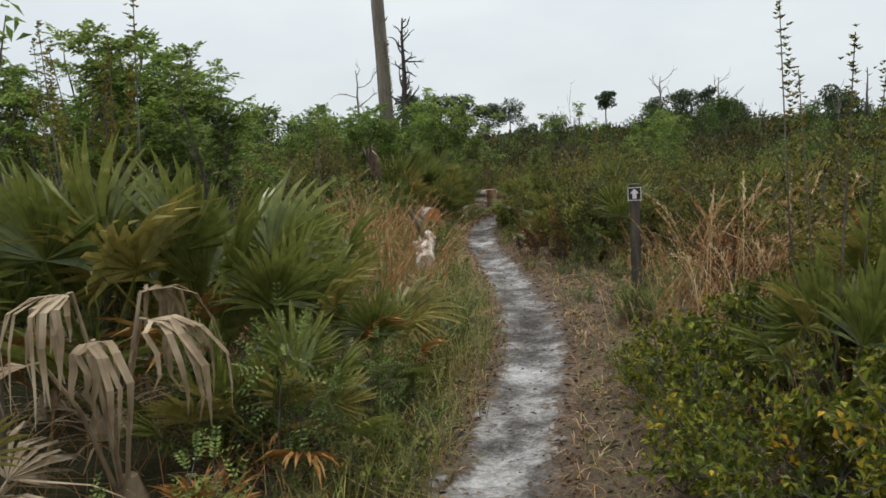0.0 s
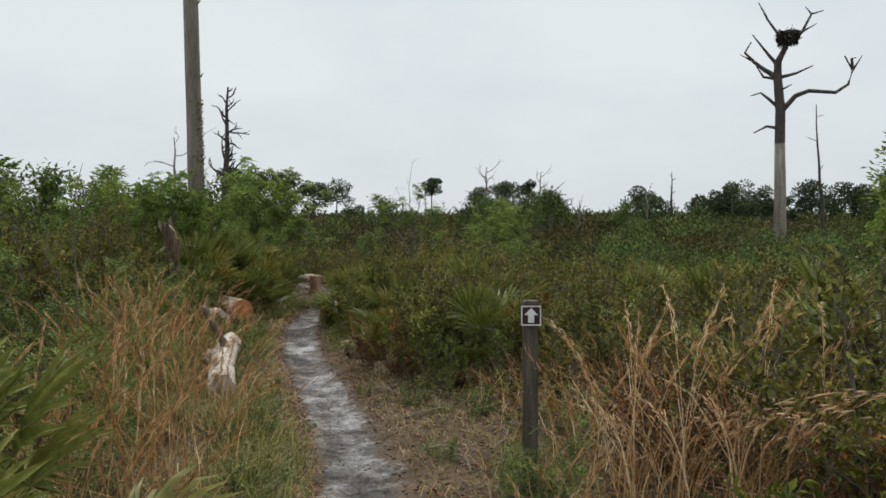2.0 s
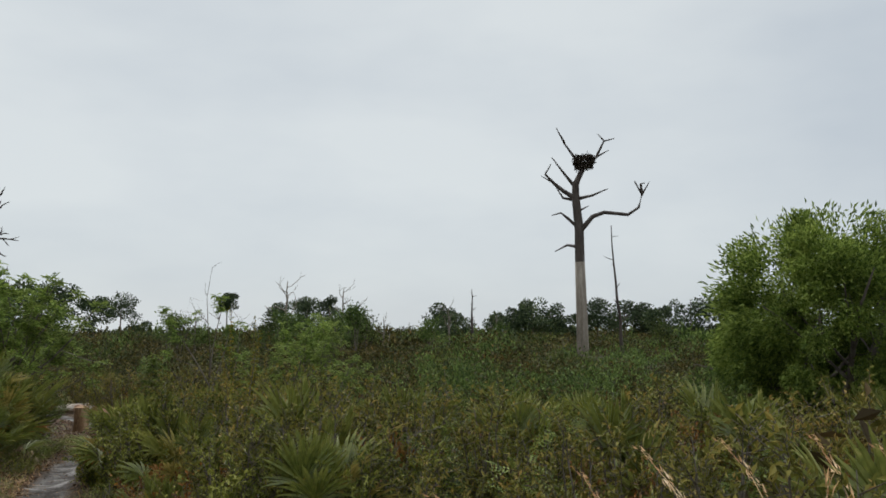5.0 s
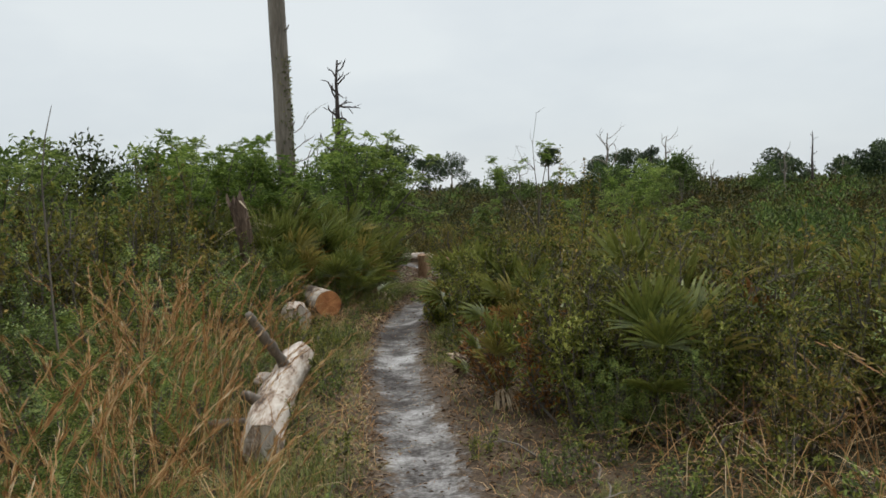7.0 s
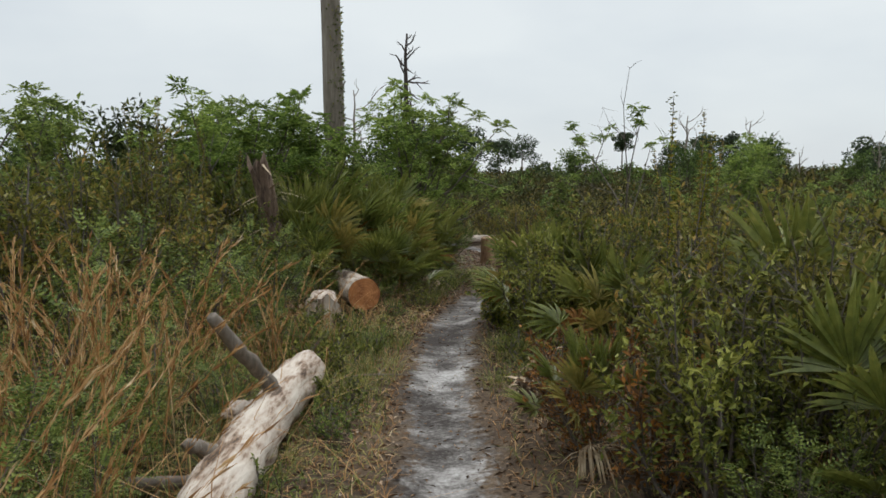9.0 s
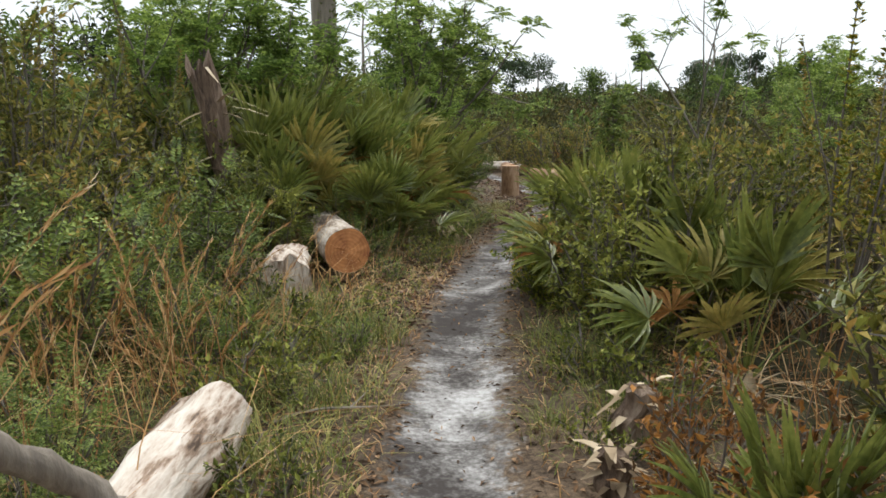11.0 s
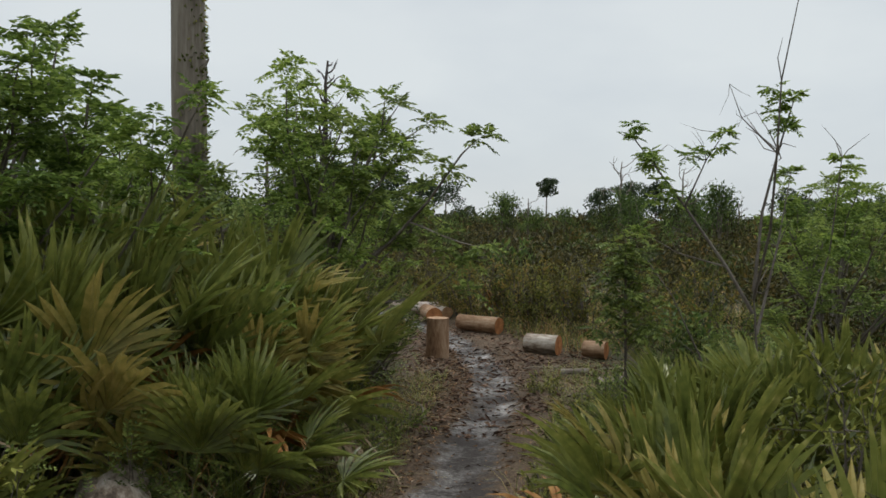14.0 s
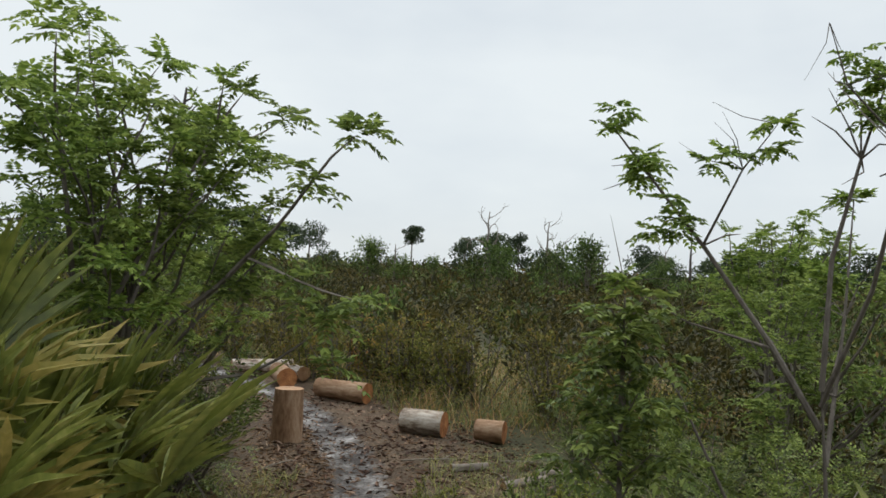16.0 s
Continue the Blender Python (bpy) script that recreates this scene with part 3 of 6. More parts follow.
def tuft(rng, name, label, n, h, spread, mat, width=0.007, plume=0.0, bend=0.35, group="grass tufts", category="grass", lean=0.0):
    """A tuft of grass; plume widens the upper third of its stems."""
    root = thing(name, label, category, group)
    g = Geo()
    p = np.column_stack((rng.normal(0, spread * 0.3, n), rng.normal(0, spread * 0.3, n), np.full(n, -0.02)))
    d = np.column_stack((rng.normal(lean, 0.15, n) + p[:, 0] * 0.5, rng.normal(0, 0.15, n) + p[:, 1] * 0.5, np.ones(n)))
    ln = h * rng.uniform(0.55, 1.1, n)
    g.blades(p, d, ln, width, bend * rng.uniform(0.2, 1.5, n))
    if plume:
        k = max(6, n // 2)
        p2, d2 = p[:k], d[:k]
        heads, per = Geo(), 34
        flat = d2 * np.array([1, 1, 0]) + 1e-6
        flat /= np.linalg.norm(flat, axis=1, keepdims=True)
        unit = d2 / np.linalg.norm(d2, axis=1, keepdims=True)
        tall, arc = ln[:k, None] * 1.18, bend * rng.uniform(0.3, 1.2, k)[:, None]
        heads.blades(p2, d2, tall[:, 0], 0.004, arc[:, 0], (1, 1, 0.9, 0.9, 0.8, 0.7, 0.5))
        for _ in range(per):
            f = rng.uniform(0.6, 1.02, (k, 1))
            c = p2 + unit * tall * f + flat * tall * arc * f ** 2.6 - np.array([0, 0, 1]) * tall * arc * 0.6 * f ** 3.0
            along = unit + flat * arc * 2.6 * f ** 1.6 - np.array([0, 0, 1]) * arc * 1.8 * f ** 2
            thick = plume * (1.15 - np.abs(f - 0.8) * 2.4)
            heads.leaves(c + rng.normal(0, 0.22, (k, 3)) * thick, along + rng.normal(0, 0.13, (k, 3)), rng.normal(0, 1, (k, 3)), 0.06, 0.006)
        tagged(part("seed_plume", heads, mat, root, "feathery dry seed heads"), kind="stuff")
    tagged(part("grass_foliage", g, mat, root), kind="stuff")
    return root


def branch_out(rng, geo, p, d, length, r, depth, tips, wander=0.25, lift=0.15, sides=5, fork=(2, 3), taper=0.62):
    """Grow a limb from p along d, forking; the ends are gathered in tips."""
    pts, rad = [p], [r]
    n = 4
    dd = d / np.linalg.norm(d)
    for i in range(n):
        dd = dd + rng.normal(0, wander, 3) * 0.5 + np.array([0, 0, lift]) * 0.4
        dd /= np.linalg.norm(dd)
        pts.append(pts[-1] + dd * length / n)
        rad.append(r * (1 - (1 - taper) * (i + 1) / n))
    if depth == 0:
        rad[-1] = r * 0.2
    geo.tube(pts, rad, sides if depth else 3)
    if depth == 0:
        tips.append((pts[-1], dd))
        tips.append((pts[2], dd))
        return
    for _ in range(rng.integers(fork[0], fork[1] + 1)):
        k = rng.integers(2, n + 1)
        side = rng.normal(0, 1, 3)
        nd = dd * 0.75 + side / np.linalg.norm(side) * 0.75 + np.array([0, 0, lift])
        branch_out(rng, geo, pts[k], nd, length * rng.uniform(0.55, 0.8), rad[k] * 0.7, depth - 1, tips, wander, lift, max(3, sides - 1), fork, taper)
    branch_out(rng, geo, pts[-1], dd, length * 0.7, rad[-1], depth - 1, tips, wander, lift, max(3, sides - 1), fork, taper)


def rosette(rng, geo, p, axis, count, reach, leaf, pairs=5):
    """Compound leaves spread round a twig end, arching over, with paired leaflets and one at the tip."""
    fs = np.linspace(0.28, 1.0, pairs)
    a0 = rng.uniform(0, 6.28)
    for i in range(count):
        a = a0 + i * 2.4 + rng.normal(0, 0.25)
        e = np.array([math.cos(a), math.sin(a), rng.uniform(-0.55, 1.1)]) + axis * 0.3
        e /= np.linalg.norm(e)
        side = np.cross(e, [0, 0, 1.0])
        side /= np.linalg.norm(side) + 1e-6
        up = np.cross(side, e)
        rl = reach * rng.uniform(0.7, 1.15)
        pos = p + np.outer(fs, e) * rl - np.outer(fs ** 2, [0, 0, 1.0]) * rl * rng.uniform(0.1, 0.45)
        size = leaf[0] * (1.05 - 0.5 * np.abs(fs - 0.5)) * rng.uniform(0.85, 1.15)
        for d in (side + e * 0.5, e * 0.5 - side):
            geo.leaves(pos, np.tile(d - np.array([0, 0, 0.2]), (pairs, 1)) + rng.normal(0, 0.12, (pairs, 3)), np.tile(up, (pairs, 1)) + rng.normal(0, 0.35, (pairs, 3)), size, leaf[1], 0.2, 0.15)
        geo.leaves(pos[-1:], e[None] - np.array([[0, 0, 0.3]]), up[None], leaf[0], leaf[1])


def sapling(rng, label, h, trunks, leaf, per_tip, mat, depth=2, lean=(0, 0), bark=None, name="sapling", category="tree", cluster=0.09, group="", spread=0.35, bare=0.0, fork=(2, 3), flat=0.75, compound=False):
    """A thin-stemmed young tree with leaf clusters at its twig ends."""
    root = thing(name, label, category, group)
    crown = Geo()
    for i in range(trunks):
        wood, tips = Geo(), []
        a = rng.uniform(0, 6.28)
        d = np.array([math.cos(a) * spread * (trunks > 1) + lean[0], math.sin(a) * spread * (trunks > 1) + lean[1], 1.0])
        branch_out(rng, wood, np.array([0.05 * math.cos(a), 0.05 * math.sin(a), -0.05]), d, h * 0.5, 0.011 * h, depth, tips, 0.22, 0.12, 5, fork)
        part("stem", wood, bark or M_STEM, root)
        for p, d2 in tips:
            n = per_tip
            if not n or p[2] < bare * h:
                continue
            if compound:
                rosette(rng, crown, p, d2, n, cluster, leaf)
                rosette(rng, crown, p + rng.normal(0, 0.07, 3) - d2 * 0.05, d2, n - 2, cluster, leaf)
                continue
            pos = p + rng.normal(0, cluster, (n, 3)) * np.array([1, 1, flat])
            dd = rng.normal(0, 0.7, (n, 3)) + d2 * 0.6 + np.array([0, 0, -0.1])
            sz = rng.uniform(0.7, 1.25, n)
            crown.leaves(pos, dd, rng.normal(0, 0.5, (n, 3)) + np.array([0, 0, 1]), leaf[0] * sz, leaf[1] * sz)
    if crown.n:
        part("crown", crown, mat, root)
    return root


def spire(rng, label, h, stalks, mat, group="dog fennels", name="dog_fennel"):
    """Tall narrow weed: upright stalks thick with small upswept leaves."""
    root = thing(name, label, "weed", group)
    wood, crown = Geo(), Geo()
    for _ in range(stalks):
        a, hh = rng.uniform(0, 6.28), h * rng.uniform(0.75, 1.05)
        top = np.array([math.cos(a) * 0.14 * h, math.sin(a) * 0.14 * h, hh])
        base = np.array([math.cos(a) * 0.04, math.sin(a) * 0.04, -0.03])
        mid = (base + top) / 2 + rng.normal(0, 0.03, 3)
        wood.tube([base, mid, top], [0.007, 0.005, 0.002], 4)
        for f in np.linspace(0.42, 1, int(70 * hh)):
            p = base + (top - base) * f + rng.normal(0, 0.012, 3)
            n = 5
            b = rng.uniform(0, 6.28, n)
            dd = np.column_stack((np.cos(b), np.sin(b), np.full(n, 0.9)))
            crown.leaves(np.tile(p, (n, 1)), dd, np.tile([0, 0, 1.0], (n, 1)), 0.036 * (1.25 - 0.7 * f), 0.011)
    tagged(part("branchwork", wood, M_STEM, root), kind="stuff")
    tagged(part("foliage", crown, mat, root), kind="stuff")
    return root


def clump(rng, n, r, h, leaf, stems=11):
    """A bush of upright leafy sprays that fan out from its foot, with open gaps between: arrays for a thicket."""
    g = Geo()
    a, rr = rng.uniform(0, 6.28, stems), np.sqrt(rng.uniform(0, 1, stems))
    top = np.column_stack((np.cos(a) * rr * r * 0.85, np.sin(a) * rr * r * 0.85, h * (1.0 - 0.4 * rr ** 2) * rng.uniform(0.6, 1.1, stems)))
    k = rng.integers(stems, size=n)
    f = rng.uniform(0.12, 1.0, n) ** 0.6
    axis = top[k] * np.array([0.75, 0.75, 1.0])
    spray = (0.2 * r * (1.15 - f * 0.75))[:, None]
    p = top[k] * np.array([0.3, 0.3, 0.0]) * (1 - f)[:, None] + top[k] * f[:, None] + rng.normal(0, 1, (n, 3)) * spray * np.array([1, 1, 0.8])
    p[:, 2] = np.clip(p[:, 2], 0.02, None)
    d = axis / np.linalg.norm(axis, axis=1, keepdims=True) * 0.7 + rng.normal(0, 0.55, (n, 3)) + np.array([0, 0, 0.15])
    sz = rng.uniform(0.6, 1.3, n)
    g.leaves(p, d, rng.normal(0, 0.6, (n, 3)) + np.array([0, 0, 1]), leaf * sz, leaf * 0.42 * sz)
    return g.arrays()


def pine(rng, label, h, crown_r, crown_from, mat, puffs=9, n=420, leaf=0.55, flat=0.55, name="pine_tree", lean=0.0):
    """A far pine: bare trunk, some limbs, and flat-topped puffs of needles."""
    root = thing(name, label, "tree", "far pines")
    wood, crown = Geo(), Geo()
    wood.tube([(0, 0, -0.6), (lean * h * 0.4, 0, h * 0.5), (lean * h, 0, h * 0.96)], [0.017 * h, 0.013 * h, 0.005 * h], 7)
    for i in range(puffs):
        a, f = i * 2.4 + rng.uniform(-0.5, 0.5), rng.uniform(0, 1)
        z = h * (crown_from + (1 - crown_from) * f)
        reach = crown_r * math.sqrt(max(0.05, 1 - (f * 1.05 - 0.35) ** 2 / 0.6)) * rng.uniform(0.35, 0.8)
        c = np.array([math.cos(a) * reach + lean * z, math.sin(a) * reach, min(z, h * 0.97)])
        wood.tube([(lean * z, 0, z - 0.14 * h * rng.uniform(0.3, 1)), c], [0.006 * h, 0.002 * h], 4)
        m = n // puffs
        s = crown_r * rng.uniform(0.32, 0.5)
        off = rand_dirs(rng, m) * (rng.uniform(0, 1, m) ** 0.4)[:, None] * np.array([s, s, s * flat])
        crown.leaves(c + off, off + rng.normal(0, 0.3, (m, 3)) * s, rng.normal(0, 1, (m, 3)), leaf * rng.uniform(0.6, 1.2, m), leaf * 0.5)
    part("trunk", wood, M_PINEBARK, root)
    part("crown", crown, mat, root)
    return root


def dead_tree(rng, label, h, limbs, mat, r, forks=True, name="dead_tree", start=0.45, reach=0.22, lean=0.0):
    """A snag: a tapering trunk and bare, crooked limbs, each a part."""
    root = thing(name, label, "dead tree")
    g = Geo()
    n = 9
    pts = [np.array([lean * h * f + rng.normal(0, 0.006) * h * (f > 0), rng.normal(0, 0.006) * h * (f > 0), -0.5 + (h + 0.5) * f]) for f in np.linspace(0, 1, n)]
    g.tube(pts, [r * (1 - 0.82 * f) for f in np.linspace(0, 1, n)], 9)
    part("trunk", g, mat, root, smooth=True)
    for i in range(limbs):
        f = start + (0.98 - start) * (i + rng.uniform(0, 0.8)) / limbs
        k = min(int(f * (n - 1)), n - 2)
        p = pts[k] + (pts[k + 1] - pts[k]) * (f * (n - 1) - k)
        a = i * 2.4 + rng.uniform(-0.6, 0.6)
        lg = Geo()
        branch_out(rng, lg, p, np.array([math.cos(a), math.sin(a) * 0.8, 0.4]), h * reach * rng.uniform(0.6, 1.1) * (1.15 - 0.5 * f), r * 0.34 * (1.2 - 0.7 * f), 1 if forks else 0, [], 0.5, 0.25, 5, (1, 2))
        part("limb", lg, mat, root)
    return root


def log(rng, name, label, length, r, bark, cut, bend=0.03, group="cut logs", lump=0.06, taper=0.92):
    """A sawn log along +x from its near face: rough barrel and two cut faces."""
    root = thing(name, label, "log", group)
    g = Geo()
    m, s = max(6, int(length / 0.07)), 26
    v, rims = [], []
    ph = rng.uniform(0, 50)
    for i in range(m + 1):
        f = i / m
        ring = []
        for k in range(s):
            a = 2 * math.pi * k / s
            c = Vector((f * length * 2.2 / max(r * 10, 1), math.cos(a) * 1.3, math.sin(a) * 1.3 + ph))
            rr = r * (1 - (1 - taper) * f) * (1 + lump * noise.noise(c * 1.3) + lump * 0.6 * noise.noise(c * 4.0))
            ring.append((f * length, math.cos(a) * rr + bend * math.sin(f * 3), math.sin(a) * rr))
        v += ring
        if i in (0, m):
            rims.append(ring)
    k = np.arange(s)
    q = np.concatenate([np.column_stack((i * s + k, (i + 1) * s + k, (i + 1) * s + (k + 1) % s, i * s + (k + 1) % s)) for i in range(m)])
    g.put(v, q)
    part("bark", g, bark, root, smooth=True)
    for e, ring in zip((-1, 1), rims):
        f = Geo()
        x0 = ring[0][0]
        c = np.mean(ring, axis=0)
        lv = [(e * 0.002 + rng.normal(0, 0.0015), (p[1] - c[1]) * t, (p[2] - c[2]) * t) for t in (0.985, 0.66, 0.33) for p in ring] + [(e * 0.003, 0, 0)]
        lv = [(z, y, x) for x, y, z in lv]
        fq = np.concatenate([np.column_stack((j * s + k, j * s + (k + 1) % s, (j + 1) * s + (k + 1) % s, (j + 1) * s + k)) for j in range(2)])
        ft = [(2 * s + j, 2 * s + (j + 1) % s, 3 * s) for j in range(s)]
        f.put(lv, fq, ft)
        ob = part("cut_face", f, cut, root, "sawn wood face")
        ob.matrix_basis = Matrix.Translation((x0, c[1], 0)) @ Matrix(((0, 0, 1, 0), (0, 1, 0, 0), (1, 0, 0, 0), (0, 0, 0, 1)))
    return root


def lay(ob, a, b):
    """Lay a log so that its near face is at a and its axis points to b."""
    d = Vector(b) - Vector(a)
    ob.matrix_basis = Matrix.Translation(a) @ d.to_track_quat("X", "Z").to_matrix().to_4x4()
    return ob


def box(geo, x0, x1, y0, y1, z0, z1, bev=0.0):
    b = bmesh.new()
    bmesh.ops.create_cube(b, size=1.0)
    bmesh.ops.transform(b, matrix=Matrix.Translation(((x0 + x1) / 2, (y0 + y1) / 2, (z0 + z1) / 2)) @ Matrix.Diagonal((x1 - x0, y1 - y0, z1 - z0, 1)), verts=b.verts)
    if bev:
        bmesh.ops.bevel(b, geom=b.edges[:], offset=bev, segments=2, affect="EDGES")
    b.verts.index_update()
    v = [tuple(p.co) for p in b.verts]
    q = [[w.index for w in f.verts] for f in b.faces if len(f.verts) == 4]
    t = [[w.index for w in f.verts] for f in b.faces if len(f.verts) == 3]
    geo.put(v, q, t)
    b.free()


# ---------------------------------------------------------------- trail marker post
def trail_marker(x, y):
    root = thing("trail_marker", "brown wooden trail marker post with a white arrow sign", "signpost")
    top = 0.945 + 0.075 - land(x, y)
    p = Geo()
    box(p, -0.038, 0.038, -0.045, 0.045, -0.2, top, 0.006)
    part("post", p, M_POST, root, "dark weathered square post")
    s = Geo()
    box(s, -0.0535, 0.0535, -0.052, -0.0465, top - 0.1285, top - 0.0215, 0.002)
    sign = part("sign", s, M_SIGN, root, "small square brown sign with white border")
    zc, w = top - 0.075, 0.052
    b = Geo()
    for x0, x1, z0, z1 in ((-w, w, w - 0.006, w), (-w, w, -w, -w + 0.006), (-w, -w + 0.006, -w + 0.006, w - 0.006), (w - 0.006, w, -w + 0.006, w - 0.006)):
        box(b, x0, x1, -0.0535, -0.0515, zc + z0, zc + z1)
    part("border", b, M_WHITE, sign, "white border")
    a = Geo()
    y0, y1 = -0.0545, -0.0515
    pr = [(-0.016, -0.037), (0.016, -0.037), (0.016, 0.004), (0.036, 0.004), (0.0, 0.041), (-0.036, 0.004), (-0.016, 0.004)]
    v = [(px, y0, zc + pz) for px, pz in pr] + [(px, y1, zc + pz) for px, pz in pr]
    k = len(pr)
    a.put(v, [(0, 1, 2, 6)] + [(i, i + k, (i + 1) % k + k, (i + 1) % k) for i in range(k)], [(5, 3, 4), (5, 6, 2), (5, 2, 3)])
    part("arrow", a, M_WHITE, sign, "white upward arrow")
    root.matrix_basis = pose(x, y, land(x, y), 0, 0, -14)
    return root


trail_marker(1.53, 6.42)


# ---------------------------------------------------------------- logs and stumps
rng = np.random.default_rng(4)


def stripped_log():
    """The long white log with a broken limb stub, torn at the ends."""
    ob = log(rng, "fallen_log", "long stripped white log with a broken branch", 2.25, 0.115, M_LOG_WHITE, M_LOG_WHITE, 0.04, "", 0.2, 1.05)
    for pts, rad, mat, lab in (
            ([(1.48, 0.0, 0.05), (1.38, 0.06, 0.2), (1.2, 0.13, 0.38), (1.03, 0.2, 0.56)], [0.046, 0.038, 0.034, 0.026], M_SNAG, "broken grey branch stub"),
            ([(1.35, 0.08, 0.05), (1.2, 0.15, 0.09), (1.12, 0.19, 0.075)], [0.045, 0.035, 0.015], M_LOG_WHITE, ""),
            ([(0.7, 0.07, 0.03), (0.6, 0.15, 0.11), (0.52, 0.18, 0.15)], [0.04, 0.032, 0.014], M_SNAG, "broken grey branch stub")):
        b, fine = Geo(), []
        for i in range(len(pts) - 1):
            fine += [(np.array(pts[i]) * (1 - f) + np.array(pts[i + 1]) * f + rng.normal(0, 0.006, 3), (rad[i] * (1 - f) + rad[i + 1] * f) * rng.uniform(0.85, 1.15)) for f in (0, 0.25, 0.5, 0.75)]
        fine.append((np.array(pts[-1]), rad[-1]))
        b.tube([q for q, _ in fine], [r for _, r in fine], 9)
        part("branch", b, mat, ob, lab, True)
    return ob


lay(stripped_log(), (-0.2, 9.35, 0.02), (-0.2, 11.5, 0.05))
lay(log(rng, "cut_log", "pale bark-stripped log lying beside the trail", 0.6, 0.15, M_LOG_WHITE, M_LOG_WHITE, 0.01, "cut logs", 0.22), (-0.42, 13.72, 0.03), (-0.55, 14.5, 0.03))
lay(log(rng, "cut_log", "grey-barked log with an orange sawn face", 1.7, 0.15, M_LOG_GREY, M_CUT, 0.02, "cut logs", 0.05), (-0.13, 14.25, 0.12), (-0.62, 15.9, 0.10))
lay(log(rng, "cut_log", "short grey broken log in the grass", 0.6, 0.03, M_SNAG_PALE, M_CUT_PALE, 0.02, "cut logs", 0.1), (-0.98, 9.95, -0.03), (-0.3, 10.1, -0.05))
lay(log(rng, "cut_log", "tan log with a sawn end beside the trail", 0.7, 0.12, M_LOG_TAN, M_CUT, 0.0, "cut logs"), (2.43, 23.55, -0.31), (1.72, 24.2, -0.31))
lay(log(rng, "cut_log", "pale grey log with a sawn end", 0.42, 0.125, M_LOG_GREY, M_CUT, 0.0, "cut logs"), (2.84, 21.6, -0.285), (2.4, 21.9, -0.285))
lay(log(rng, "cut_log", "short tan log with a sawn end", 0.27, 0.105, M_LOG_TAN, M_CUT, 0.0, "cut logs"), (3.34, 21.3, -0.295), (3.03, 21.5, -0.295))
lay(log(rng, "cut_log", "log with an orange sawn face", 0.7, 0.13, M_LOG_TAN, M_CUT, 0.0, "cut logs"), (1.58, 24.6, -0.3), (1.5, 25.3, -0.3))
lay(log(rng, "cut_log", "pale log lying across the trail's end", 0.85, 0.11, M_LOG_WHITE, M_CUT_PALE, 0.0, "cut logs"), (1.75, 26.0, -0.33), (0.95, 25.9, -0.33))
lay(log(rng, "cut_log", "pale split log on the pile", 0.6, 0.10, M_LOG_WHITE, M_CUT_PALE, 0.0, "cut logs", 0.15), (1.85, 25.3, -0.33), (1.6, 25.9, -0.34))
st = log(rng, "tree_stump", "upright sawn tan stump beside the trail", 0.56, 0.125, M_LOG_TAN, M_CUT_PALE, 0.0, "", 0.09, 1.12)
lay(st, (1.36, 21.4, land(1.36, 21.4) + 0.46), (1.36, 21.4, -2))
for x, y, ln, a in ((2.75, 19.6, 0.4, 20), (3.1, 19.9, 0.5, -15), (3.5, 19.7, 0.35, 40), (2.5, 20.1, 0.3, 5)):
    lay(log(rng, "wood_offcut", "small pale weathered wood offcut", ln, 0.035, M_SNAG_PALE, M_CUT_PALE, 0.0, "wood offcuts", 0.2), (x, y, land(x, y) + 0.02), (x + math.cos(radians(a)), y + math.sin(radians(a)), land(x, y) + 0.04))


def fallen_stick(x, y, ln, turn, r=0.008):
    ob = thing("fallen_stick", "thin grey dead stick on the ground", "stick", "fallen sticks")
    g = Geo()
    pts = [np.array([ln * f, 0.04 * ln * math.sin(f * 7 + x), 0.012 + 0.03 * math.sin(f * 3.1)]) for f in np.linspace(0, 1, 6)]
    g.tube(pts, [r * (1 - 0.6 * f) for f in np.linspace(0, 1, 6)], 5)
    k = pts[3]
    g.tube([k, k + np.array([0.12 * ln, 0.1 * ln, 0.02]), k + np.array([0.2 * ln, 0.22 * ln, 0.02])], [r * 0.6, r * 0.45, r * 0.2], 4)
    tagged(part("twig", g, M_SNAG, ob), kind="stuff")
    ob.matrix_basis = at(x, y, turn)


for x, y, ln, turn in ((1.2, 8.3, 0.5, 30), (1.5, 8.7, 0.35, 80), (1.75, 7.9, 0.6, -20), (1.3, 9.2, 0.4, 130), (1.1, 7.4, 0.35, 10), (1.6, 7.3, 0.5, 60), (-0.1, 11.9, 0.5, 20), (-0.45, 12.6, 0.6, -30), (1.15, 12.2, 0.4, 40),
                       (2.3, 18.9, 0.6, 15), (2.7, 19.4, 0.5, 70), (1.0, 18.0, 0.5, 100), (2.2, 20.5, 0.55, -10), (1.1, 20.2, 0.4, 45), (1.35, 6.9, 0.4, 95), (-0.35, 10.3, 0.7, 120), (-0.6, 9.9, 0.8, 60), (2.4, 17.6, 0.7, 25), (3.0, 20.4, 0.5, -35), (1.05, 5.2, 0.25, 50)):
    fallen_stick(x, y, ln, turn)


